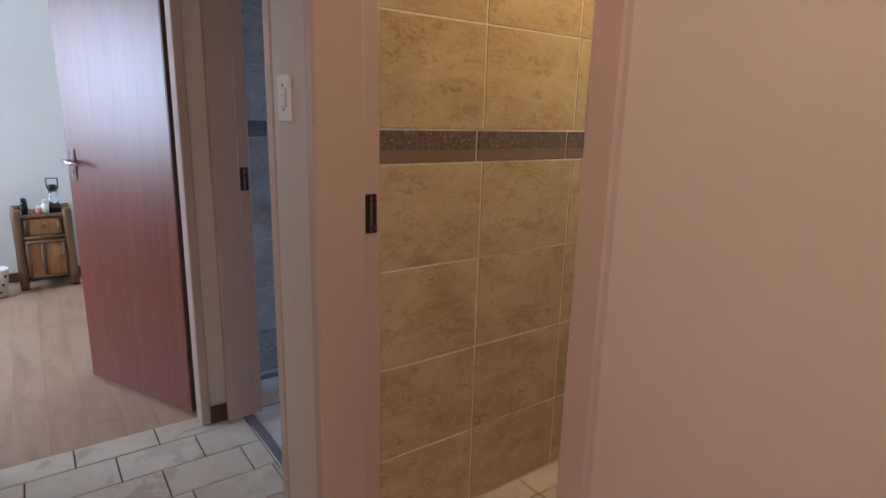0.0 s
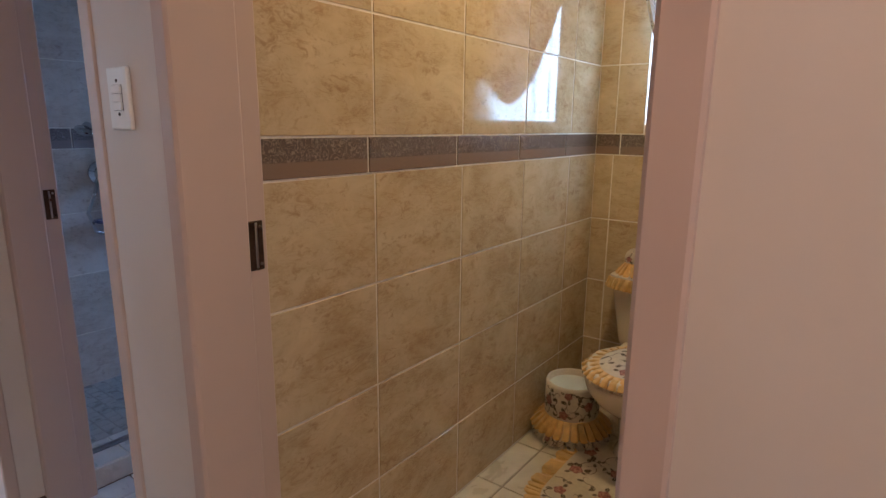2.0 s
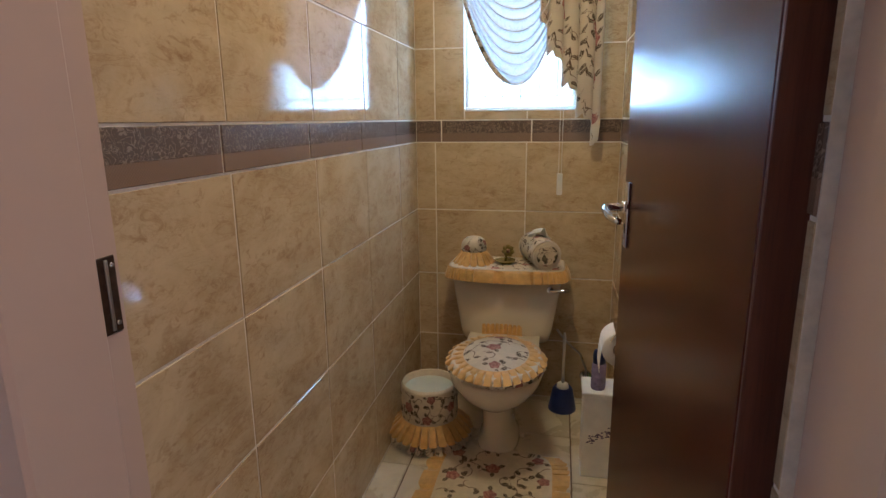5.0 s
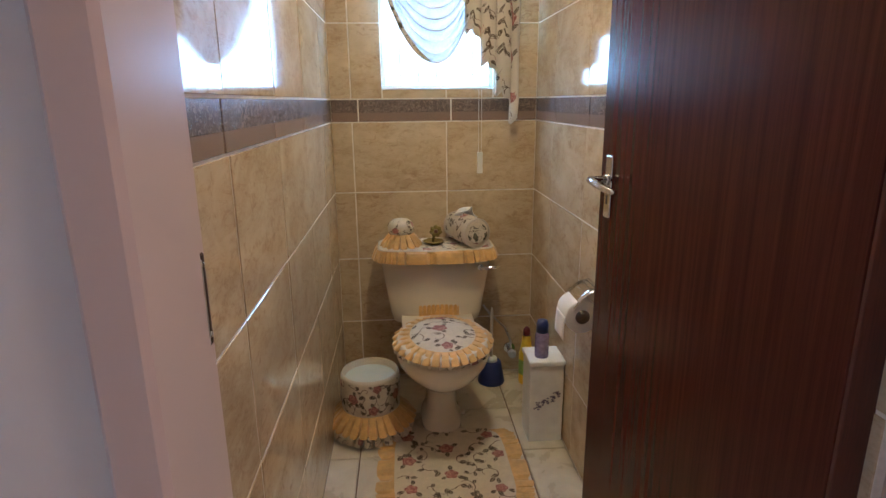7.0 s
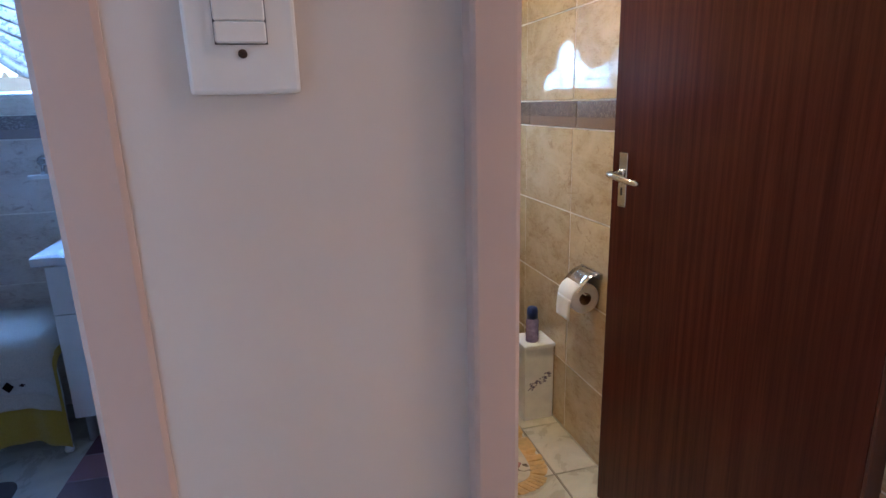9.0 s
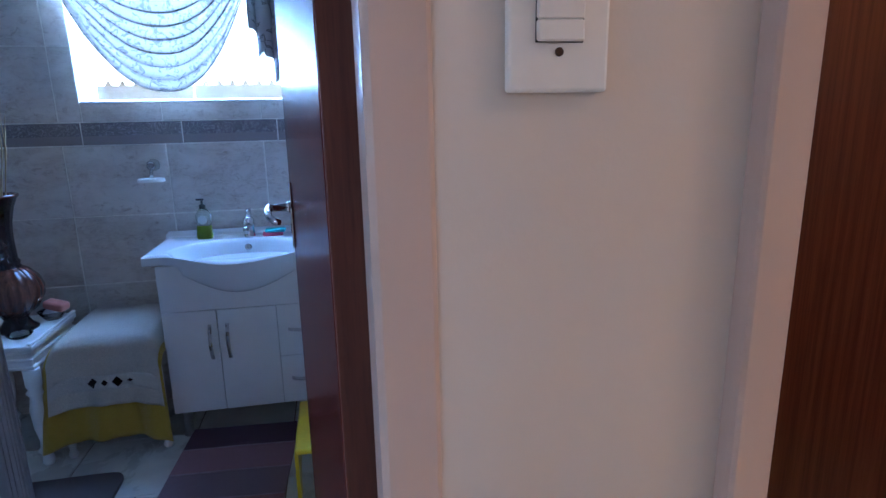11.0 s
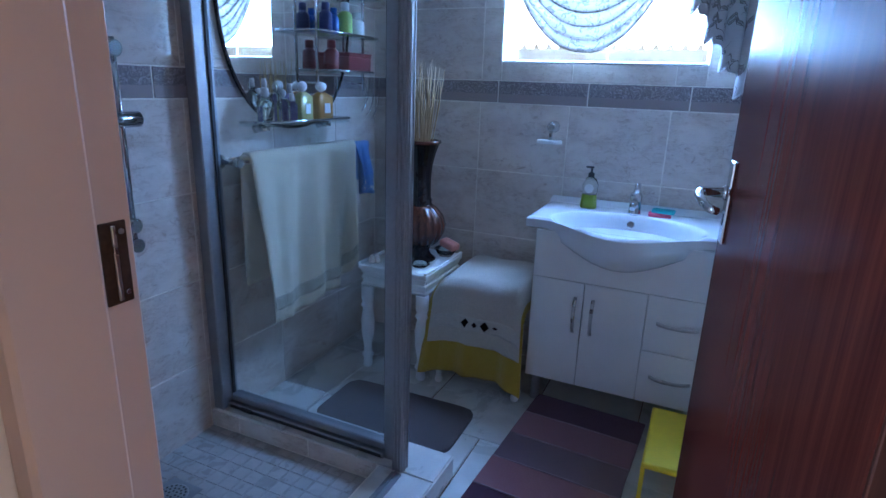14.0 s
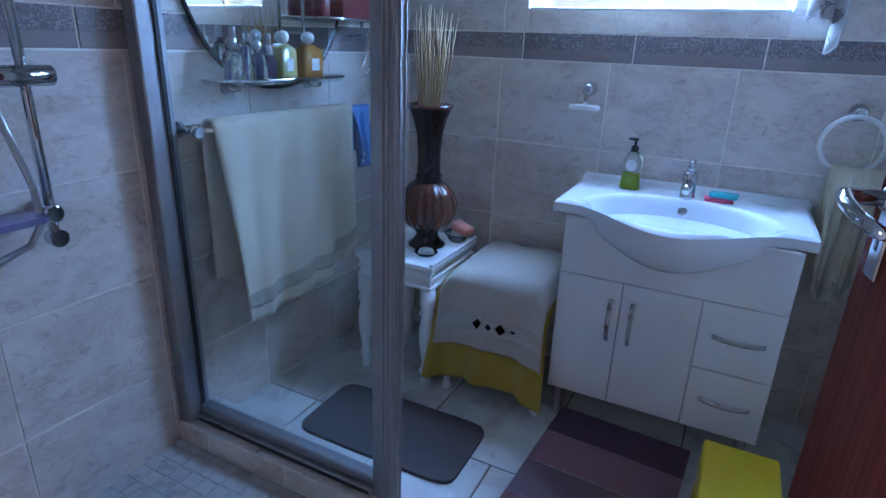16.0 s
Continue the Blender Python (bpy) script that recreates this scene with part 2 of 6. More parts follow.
BATHTILE = wall_tile("pale_travertine_tile", (0.58, 0.50, 0.43), (0.76, 0.70, 0.63), (0.38, 0.28, 0.22))
BAND = band_tile("brown_scroll_border_tile", (0.29, 0.22, 0.165), (0.13, 0.095, 0.075), (0.27, 0.185, 0.135), (0.16, 0.11, 0.085))
BATHBAND = band_tile("grey_scroll_border_tile", (0.40, 0.36, 0.35), (0.21, 0.18, 0.18), (0.34, 0.29, 0.27), (0.25, 0.21, 0.20))
FLOORT = floor_tile("cream_floor_tile", (0.56, 0.49, 0.36), (0.70, 0.63, 0.50))
FLOORB = floor_tile("grey_cream_floor_tile", (0.60, 0.58, 0.53), (0.75, 0.73, 0.67))
MOSAIC = floor_tile("mosaic_floor_tile", (0.38, 0.36, 0.33), (0.48, 0.46, 0.42), 12)
GROUTGREY = plain("grey_shower_grout", (0.40, 0.38, 0.35), 0.9, vary=0.2, scale=60, bump=0.3)
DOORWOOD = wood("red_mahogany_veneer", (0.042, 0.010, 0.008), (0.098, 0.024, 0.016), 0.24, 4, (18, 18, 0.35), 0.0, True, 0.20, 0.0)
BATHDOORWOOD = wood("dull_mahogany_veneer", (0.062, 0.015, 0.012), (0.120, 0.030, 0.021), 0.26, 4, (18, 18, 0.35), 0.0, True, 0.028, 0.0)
# lighter copy of the door mahogany; the lift stands for daylight on it
BEDDOORWOOD = wood("daylit_orange_mahogany", (0.20, 0.042, 0.021), (0.30, 0.066, 0.032), 0.36, 3, (9, 9, 0.3), 0.0, True, 0.62, 0.0)
LIPWOOD = wood("brown_door_lipping", (0.055, 0.014, 0.009), (0.115, 0.034, 0.020), 0.38, 5)
LAMINATE = laminate("oak_laminate", (0.50, 0.325, 0.215), (0.37, 0.215, 0.13))
LOGWOOD = wood("varnished_log_wood", (0.10, 0.045, 0.02), (0.26, 0.13, 0.055), 0.4, 5)
PINEWOOD = wood("orange_pine_panel", (0.24, 0.10, 0.035), (0.46, 0.22, 0.085), 0.4, 4)
SKIRT = wood("brown_skirting_tile", (0.06, 0.025, 0.015), (0.11, 0.05, 0.03), 0.3, 5)
CHROME = plain("chrome", (0.62, 0.63, 0.65), 0.09, 1.0, 0.04)
STEEL = plain("brushed_steel", (0.58, 0.57, 0.55), 0.30, 1.0, 0.1, 80)
ALU = plain("satin_grey_aluminium", (0.36, 0.355, 0.36), 0.50, 0.85, 0.08, 60)
DARKMETAL = plain("tarnished_brown_metal", (0.07, 0.04, 0.025), 0.45, 0.6, 0.4, 120)
PORCELAIN = plain("cream_porcelain", (0.74, 0.66, 0.52), 0.10, 0.0, 0.03, 8)
WHITEPORC = plain("white_porcelain", (0.82, 0.84, 0.85), 0.09, 0.0, 0.02, 8, Specular_IOR_Level=0.35)
WHITELAQ = plain("white_lacquer_board", (0.86, 0.86, 0.84), 0.22, 0.0, 0.03, 12)
WHITEPLAST = plain("white_plastic", (0.80, 0.79, 0.75), 0.35, 0.0, 0.04)
WHITEWOOD = plain("white_painted_wood", (0.83, 0.83, 0.81), 0.42, 0.0, 0.08, 25, 0.2)
BLACKPL = plain("black_plastic", (0.015, 0.015, 0.017), 0.3)
SEAL = plain("black_rubber_seal", (0.02, 0.02, 0.022), 0.6)
NAVY = plain("navy_plastic", (0.015, 0.03, 0.14), 0.35)
YELLOWPL = plain("yellow_plastic", (0.88, 0.64, 0.02), 0.30, 0.0, 0.05)
FABRIC = floral("rose_print_cotton")
CLOTHBASE = plain("cream_woven_cotton", (0.62, 0.55, 0.43), 0.85, 0, 0.10, 300, 0.3)
LEAFINK = plain("olive_brown_leaf_print", (0.105, 0.075, 0.050), 0.85, 0, 0.35, 120)
STEMINK = plain("brown_stem_print", (0.13, 0.075, 0.050), 0.85, 0, 0.2, 120)
ROSEINK = plain("mauve_rose_print", (0.30, 0.115, 0.105), 0.85, 0, 0.25, 120)
ROSELIGHT = plain("pale_rose_print", (0.48, 0.26, 0.21), 0.85, 0, 0.2, 120)
PRINTS = (STEMINK, LEAFINK, ROSEINK, ROSELIGHT)
FADEDPRINTS = tuple(plain("faded_" + m.name, c, 0.85) for m, c in zip(PRINTS, ((0.20, 0.19, 0.19), (0.24, 0.23, 0.22), (0.26, 0.22, 0.22), (0.36, 0.33, 0.33))))
FRILL = plain("mustard_satin", (0.62, 0.375, 0.11), 0.45, 0.0, 0.22, 40, 0.2, Sheen_Weight=0.3)
SWAGT = voile("white_voile", (0.88, 0.87, 0.87), 0.012, 0.080, 0.15)
SWAGB = voile("grey_white_voile", (0.88, 0.80, 0.70), 0.006, 0.055, 0.75)
TAILT = voile("cream_cotton_drape", (0.66, 0.60, 0.50), 0.0, 0.05)
TAILB = voile("grey_cotton_drape", (0.62, 0.61, 0.60), 0.004, 0.03)
TOWELC = terry("cream_terry", (0.88, 0.79, 0.58))
TOWELB = terry("beige_terry", (0.74, 0.66, 0.55))
TOWELW = terry("pale_woven_border", (0.76, 0.70, 0.61))
CLOTHY = terry("yellow_cloth", (0.60, 0.40, 0.04))
CLOTHBLUE = terry("blue_cloth", (0.12, 0.28, 0.62))
MATBROWN = terry("brown_bath_mat", (0.105, 0.075, 0.07))
PURPLES = [terry("plum_rug_stripe", c) for c in ((0.12, 0.030, 0.07), (0.40, 0.19, 0.225), (0.27, 0.17, 0.205), (0.42, 0.175, 0.185))]
GLASS = pane_glass("clear_glass_sheet")
CORDPALE = plain("pale_mauve_cord", (0.42, 0.30, 0.33), 0.9, 0, 0.2, 200, 0.5)
SHOWERGLASS = pane_glass("shower_glass_sheet", (0.93, 0.96, 0.96), 0.05)
MIRROR = plain("mirror_silver", (0.90, 0.92, 0.92), 0.015, 1.0, 0.0)
BOTTLE = clear_glass("clear_bottle_glass", (0.93, 0.97, 0.95))
LIQGREEN = plain("green_liquid_soap", (0.42, 0.52, 0.05), 0.08)
AMBER = plain("amber_perfume", (0.38, 0.18, 0.035), 0.06)
PALEYEL = plain("pale_yellow_perfume", (0.40, 0.35, 0.13), 0.06)
BLUEPL = plain("blue_bottle_plastic", (0.03, 0.14, 0.45), 0.22)
REDPL = plain("red_plastic", (0.17, 0.022, 0.022), 0.3)
GREENLBL = plain("green_label", (0.30, 0.45, 0.10), 0.5)
PINK = plain("pink_soap", (0.72, 0.28, 0.22), 0.5)
PINKSP = plain("pink_sponge", (0.75, 0.12, 0.20), 0.9, 0, 0.2, 200, 0.6)
TEALSP = plain("teal_sponge", (0.08, 0.42, 0.44), 0.9, 0, 0.2, 200, 0.6)
PURPLEPL = plain("clear_purple_plastic", (0.50, 0.47, 0.86), 0.12, Transmission_Weight=0.85)
VASE = wood("carved_dark_vase_wood", (0.055, 0.016, 0.009), (0.19, 0.06, 0.028), 0.16, 7, (9, 9, 1.2), 0.5)
VASEDARK = plain("black_lacquer", (0.02, 0.011, 0.009), 0.16)
REED = wood("dry_reed", (0.34, 0.22, 0.10), (0.58, 0.42, 0.22), 0.7, 8)
PAPER = plain("white_tissue_paper", (0.82, 0.80, 0.77), 0.9, 0, 0.03, 90, 0.3)
LAVENDER = plain("lavender_print", (0.13, 0.11, 0.20), 0.5, 0, 0.3, 90)
CANBLUE = plain("lilac_can_label", (0.24, 0.20, 0.36), 0.25, 0.0, 0.35, 70)
OLIVE = plain("olive_ceramic", (0.24, 0.20, 0.06), 0.25, 0, 0.4, 60)
DIAMOND = plain("dark_embroidery", (0.05, 0.02, 0.02), 0.8)
PLASTER = plain("beige_precast_concrete", (0.40, 0.32, 0.24), 0.9, 0, 0.2, 20, 0.4)
SHELL = plain("pale_shell", (0.72, 0.62, 0.55), 0.4, 0, 0.3, 120)
CLEARPL = clear_glass("clear_plastic", (0.9, 0.94, 0.96), 0.05)
DRAINM = plain("drain_steel", (0.35, 0.36, 0.37), 0.35, 0.9)
BULBLIT = lamp_glass("lit_opal_glass", (1.0, 0.68, 0.40), 4.0)
GROUND = plain("swept_soil", (0.20, 0.15, 0.10), 0.95, 0, 0.3, 6, 0.5)

# ---- mesh helpers ----


def bm_box(lo, hi, bevel=0.0, seg=1):
    bm = bmesh.new()
    bmesh.ops.create_cube(bm, size=1)
    for v in bm.verts:
        v.co = [lo[i] + (hi[i] - lo[i]) * (v.co[i] + 0.5) for i in range(3)]
    if bevel:
        bmesh.ops.bevel(bm, geom=bm.edges[:], offset=bevel, segments=seg, affect='EDGES', profile=0.5)
    return bm


def bm_join(*parts):
    out = bmesh.new()
    for b in parts:
        me = bpy.data.meshes.new("tmp")
        b.to_mesh(me)
        b.free()
        out.from_mesh(me)
        bpy.data.meshes.remove(me)
    return out


def smooth(bm):
    for f in bm.faces:
        f.smooth = True
    return bm


def moved(bm, m):
    bmesh.ops.transform(bm, matrix=m, verts=bm.verts)
    return bm


def lathe(profile, seg=32, flutes=0, depth=0.0, caps=True):
    """Turn (radius, height) pairs about z; flutes press grooves into it."""
    bm = bmesh.new()
    rings = []
    for r, z in profile:
        ring = []
        for i in range(seg):
            a = 2 * math.pi * i / seg
            q = r * (1 - depth * (0.5 + 0.5 * math.cos(flutes * a))) if flutes else r
            ring.append(bm.verts.new((q * math.cos(a), q * math.sin(a), z)))
        rings.append(ring)
    for a, b in zip(rings, rings[1:]):
        for i in range(seg):
            f = bm.faces.new((a[i], a[(i + 1) % seg], b[(i + 1) % seg], b[i]))
            f.smooth = True
    if caps:
        bm.faces.new(rings[0][::-1])
        bm.faces.new(rings[-1])
    return bm


def tube(points, r, seg=10, closed=False):
    """A round rod bent along points."""
    bm = bmesh.new()
    pts = [Vector(p) for p in points]
    n = len(pts)
    rings, side = [], None
    for i, p in enumerate(pts):
        a = pts[(i - 1) % n] if closed else pts[max(0, i - 1)]
        b = pts[(i + 1) % n] if closed else pts[min(n - 1, i + 1)]
        d = (b - a).normalized()
        if side is None:
            side = d.orthogonal().normalized()
        side = (side - d * side.dot(d)).normalized()
        up = d.cross(side)
        q = r[i] if isinstance(r, (list, tuple)) else r
        rings.append([bm.verts.new(p + (side * math.cos(2 * math.pi * j / seg) + up * math.sin(2 * math.pi * j / seg)) * q) for j in range(seg)])
    pairs = list(zip(rings, rings[1:])) + ([(rings[-1], rings[0])] if closed else [])
    for a, b in pairs:
        for j in range(seg):
            f = bm.faces.new((a[j], a[(j + 1) % seg], b[(j + 1) % seg], b[j]))
            f.smooth = True
    if not closed:
        bm.faces.new(rings[0][::-1])
        bm.faces.new(rings[-1])
    return bm


def arc(c, r, a0, a1, n, u=(1, 0, 0), v=(0, 0, 1)):
    c, u, v = Vector(c), Vector(u), Vector(v)
    return [c + u * r * math.cos(radians(a0 + (a1 - a0) * i / n)) + v * r * math.sin(radians(a0 + (a1 - a0) * i / n)) for i in range(n + 1)]


def sheet(fn, nu, nv, thick=0.0):
    """A surface fn(u, v), 0..1 each, given a back when thick."""
    bm = bmesh.new()
    g = [[bm.verts.new(fn(i / nu, j / nv)) for j in range(nv + 1)] for i in range(nu + 1)]
    for i in range(nu):
        for j in range(nv):
            f = bm.faces.new((g[i][j], g[i + 1][j], g[i + 1][j + 1], g[i][j + 1]))
            f.smooth = True
    if thick:
        bm.normal_update()
        bmesh.ops.solidify(bm, geom=bm.faces[:], thickness=thick)
    return bm


def extrude(outline, z0, z1, bevel=0.0):
    """A flat outline of (x, y) raised from z0 to z1."""
    bm = bmesh.new()
    lo = [bm.verts.new((x, y, z0)) for x, y in outline]
    hi = [bm.verts.new((x, y, z1)) for x, y in outline]
    n = len(outline)
    bm.faces.new(lo[::-1])
    top = bm.faces.new(hi)
    for i in range(n):
        bm.faces.new((lo[i], lo[(i + 1) % n], hi[(i + 1) % n], hi[i]))
    if bevel:
        bmesh.ops.bevel(bm, geom=list(top.edges), offset=bevel, segments=2, affect='EDGES', profile=0.5)
    return bm


def ruffle(path, out, width, pleats, amp, drop=0.0, closed=True, thick=0.0015):
    """A gathered frill sewn along path; out gives the way it flares."""
    n = len(path)
    k = 10 * pleats

    def at(s):
        s = s * (n if closed else n - 1)
        i = int(s) % n if closed else min(int(s), n - 2)
        f = s - int(s) if closed else s - i
        return path[i].lerp(path[(i + 1) % n], f), out[i].lerp(out[(i + 1) % n], f)

    def fn(u, v):
        p, o = at(min(u, 0.99999))
        w = (u * pleats) % 1.0
        wob = math.sin(u * pleats * 2.4) * 0.25
        d = (o.normalized() * width + Vector((0, 0, -1.4 * drop))).normalized()
        up = Vector((0, 0, 1)) - d * d.z
        up = up.normalized() if up.length > 0.15 else Vector((o.x, o.y, 0.2)).normalized()
        slit = max(0.0, 1 - abs(w - 0.84) / 0.16)
        lift = amp * (0.9 * w + wob - 3.6 * slit) * min(1, 2.5 * v)
        edge = 1 + 0.08 * wob - 0.25 * slit + 0.05 * math.sin(w * 3.6)
        return p + o * width * v * edge + up * lift - Vector((0, 0, drop * v * v))

    bm = sheet(fn, k, 3, thick)
    for f in bm.faces:
        f.smooth = False
    return bm


def put(name, bm, mat=None):
    bmesh.ops.recalc_face_normals(bm, faces=bm.faces)
    me = bpy.data.meshes.new(name)
    bm.to_mesh(me)
    bm.free()
    if mat:
        me.materials.append(mat)
    return new(name, me)


def part(name, bm, mat, parent, label=""):
    """One mesh under a thing or a part, in the thing's own space."""
    ob = put(name, bm, mat)
    ob.parent = parent
    if label:
        tagged(ob, label)
    return ob


def thing(name, m, label, category, group=""):
    ob = new(name)
    ob.empty_display_size = 0.05
    ob.matrix_world = m
    return tagged(ob, label, category, group)


def structure(name, bm, mat, label="", category=""):
    return tagged(put(name, bm, mat), label, category, kind="structure")


def slab(lo, hi, mat, name, label, category="wall"):
    return structure(name, bm_box(lo, hi), mat, label, category)


# ---- tiled surfaces ----
TILE_MESHES = {}


def tile_mesh(name, w, h, d, mat, gap):
    key = (name, round(w, 3), round(h, 3), mat.name)
    if key not in TILE_MESHES:
        g, c = gap / 2, min(0.0016, d * 0.6)
        bm = bmesh.new()
        lo = [bm.verts.new(p) for p in ((g, 0, g), (w - g, 0, g), (w - g, 0, h - g), (g, 0, h - g))]
        hi = [bm.verts.new(p) for p in ((g + c, -d, g + c), (w - g - c, -d, g + c), (w - g - c, -d, h - g - c), (g + c, -d, h - g - c))]
        bm.faces.new(hi)
        for i in range(4):
            bm.faces.new((lo[i], lo[(i + 1) % 4], hi[(i + 1) % 4], hi[i]))
        bmesh.ops.recalc_face_normals(bm, faces=bm.faces)
        if next(f for f in bm.faces if len({v.co.y for v in f.verts}) == 1).normal.y > 0:
            bmesh.ops.reverse_faces(bm, faces=bm.faces)
        me = bpy.data.meshes.new(name)
        bm.to_mesh(me)
        bm.free()
        me.materials.append(mat)
        TILE_MESHES[key] = me
    return TILE_MESHES[key]


def lay(parent, m, us, vs, mat, name="tile", d=0.0020, gap=0.0052, holes=(), least=0.012, uneven=1.0):
    """Tiles between the lines us and vs of a plane: u along local x, v along local z, proud towards local -y."""
    inv = parent.matrix_world.inverted()
    for u0, u1 in zip(us, us[1:]):
        for v0, v1 in zip(vs, vs[1:]):
            bits = [(u0, u1, v0, v1)]
            for a0, a1, b0, b1 in holes:
                cut = []
                for p0, p1, q0, q1 in bits:
                    if p1 <= a0 or p0 >= a1 or q1 <= b0 or q0 >= b1:
                        cut.append((p0, p1, q0, q1))
                        continue
                    cut += [(p0, a0, q0, q1), (a1, p1, q0, q1), (max(p0, a0), min(p1, a1), q0, b0), (max(p0, a0), min(p1, a1), b1, q1)]
                bits = [b for b in cut if b[1] - b[0] > least and b[3] - b[2] > least]
            for p0, p1, q0, q1 in bits:
                if p1 - p0 < least or q1 - q0 < least:
                    continue
                ob = new(name, tile_mesh(name, p1 - p0, q1 - q0, d, mat, gap))
                ob.parent = parent
                tilt = random.uniform(-0.12, 0.12) * uneven
                ob.matrix_local = inv @ m @ pose(p0, random.uniform(-0.0006, 0.0006) * uneven, q0, tilt, 0, tilt)


def lines(start, step, lo, hi):
    """Joint lines start + k * step between lo and hi, with both ends."""
    k0 = math.ceil((lo - start) / step + 1e-6)
    mids = [start + k * step for k in range(k0, k0 + 60) if start + k * step < hi - 1e-6]
    mids = [x for x in mids if x > lo + 0.012 and x < hi - 0.012]
    return [lo, *mids, hi]


CEILING = 2.50
LOW = [0.0, 0.281, 0.580, 0.880, 1.180]
HIGH = [1.275, 1.575, 1.875, 2.175, CEILING]


def tile_room_wall(parent, m, length, start, band_start, holes=(), mat=TILE):
    us = lines(start, 0.402, 0.0, length)
    lay(parent, m, us, LOW, mat, holes=holes)
    lay(parent, m, us, HIGH, mat, holes=holes)
    lay(parent, m, lines(band_start, 0.394, 0.0, length), [1.180, 1.275], BAND if mat == TILE else BATHBAND, "border_tile", d=0.0028, holes=holes)


# ---- the shell of the place ----
WY = 2.228      # bathroom outer wall
TY = 2.060      # toilet outer wall
LX = -1.95      # bathroom far side wall
RX = -0.11      # bathroom side of the partition
TX = 0.880      # toilet far side wall

ground = structure("ground", bm_box((-60, -60, -0.35), (60, 60, -0.25)), GROUND, "bare brown soil around the house", "ground")
floor_hall = slab((-1.117, -1.2, -0.12), (2.6, 0.15, -0.006), GROUTDARK, "floor_hall", "cream ceramic tiles with brown joints", "floor")
floor_toilet = slab((0.0, 0.15, -0.12), (TX, TY, -0.006), GROUTDARK, "floor_toilet", "cream ceramic floor tiles with dark joints", "floor")
floor_bath = slab((LX, 0.15, -0.12), (RX, WY, -0.006), GROUTDARK, "floor_bathroom", "pale grey ceramic floor tiles", "floor")
floor_bed = slab((-4.1, -3.6, -0.12), (-1.117, 0.6, -0.008), LAMINATE, "floor_bedroom", "light oak laminate boards", "floor")
ceiling = slab((-4.2, -3.7, CEILING), (2.7, WY + 0.25, CEILING + 0.1), CEIL, "ceiling", "white painted ceiling", "ceiling")

# hall
slab((0.928, 0.0, 0), (2.6, 0.155, CEILING), PAINT, "wall_hall_north_1", "cream painted plaster wall beside the toilet door")
slab((0.053, 0.0, 2.09), (0.928, 0.155, CEILING), PAINT, "wall_over_toilet_door", "cream painted plaster above the door")
slab((-0.220, 0.010, 0), (0.053, 0.155, CEILING), PAINT, "wall_hall_north_2", "cream painted plaster pier with the light switch")
slab((-1.0, 0.02, 2.09), (-0.220, 0.2, CEILING), PAINT, "wall_over_bathroom_door", "cream painted plaster above the door")
slab((-1.19, -0.034, 0), (-1.036, 0.04, CEILING), PAINT, "wall_hall_west_1", "cream painted plaster corner with a brown skirting")
slab((-1.19, -0.95, 2.09), (-1.036, -0.034, CEILING), PAINT, "wall_over_bedroom_door", "cream painted plaster above the door")
slab((-1.19, -1.2, 0), (-1.036, -0.95, CEILING), PAINT, "wall_hall_west_2", "cream painted plaster wall")
slab((-1.19, -1.32, 0), (2.6, -1.2, CEILING), PAINT, "wall_hall_south", "cream painted plaster wall")
# unseen east wall, added with an opening for the fill light
slab((2.6, -1.32, 0), (2.72, 0.155, 0.7), PAINT, "wall_hall_east_1", "cream painted plaster wall")
slab((2.6, -1.32, 2.2), (2.72, 0.155, CEILING), PAINT, "wall_hall_east_2", "cream painted plaster wall")
slab((2.6, -1.32, 0.7), (2.72, -1.05, 2.2), PAINT, "wall_hall_east_3", "cream painted plaster wall")
slab((2.6, -0.15, 0.7), (2.72, 0.155, 2.2), PAINT, "wall_hall_east_4", "cream painted plaster wall")
skirt = slab((-1.036, -0.030, 0.0), (-1.020, 0.034, 0.072), SKIRT, "baseboard", "dark brown tiled skirting", "baseboard")

# bathroom and toilet shells
wall_p = slab((RX, 0.157, -0.12), (0.0, WY - 0.001, CEILING), GROUT, "wall_partition", "travertine-look tiled partition with a scroll border")
wall_te = slab((TX, 0.157, -0.12), (TX + 0.11, TY, CEILING), GROUT, "wall_toilet_east", "travertine-look tiled wall with a scroll border")
WT = (0.219, 0.690, 1.314, 1.96)


def pierced(lo, hi, hole):
    """A wall along x with one opening (x0, x1, z0, z1) right through it."""
    x0, x1, z0, z1 = hole
    bm = bmesh.new()
    rings = []
    for y in (lo[1], hi[1]):
        outer = [bm.verts.new((x, y, z)) for x, z in ((lo[0], lo[2]), (hi[0], lo[2]), (hi[0], hi[2]), (lo[0], hi[2]))]
        inner = [bm.verts.new((x, y, z)) for x, z in ((x0, z0), (x1, z0), (x1, z1), (x0, z1))]
        for i in range(4):
            bm.faces.new((outer[i], outer[(i + 1) % 4], inner[(i + 1) % 4], inner[i]))
        rings.append((outer, inner))
    for k in (0, 1):
        for i in range(4):
            bm.faces.new((rings[0][k][i], rings[0][k][(i + 1) % 4], rings[1][k][(i + 1) % 4], rings[1][k][i]))
    return bm


wall_t = structure("wall_toilet_north", pierced((0.0, TY, -0.12), (TX + 0.11, TY + 0.20, CEILING), WT), GROUT, "travertine-look tiled outer wall round the toilet window", "wall")
WB = (-1.302, -0.478, 1.352, 1.98)
wall_b = structure("wall_bathroom_north", pierced((LX - 0.12, WY, -0.12), (0.0, WY + 0.21, CEILING), WB), GROUT, "travertine-look tiled outer wall round the bathroom window", "wall")
wall_bl = slab((LX - 0.12, 0.172, -0.12), (LX, WY, CEILING), GROUT, "wall_bathroom_west", "travertine-look tiled wall with a scroll border")
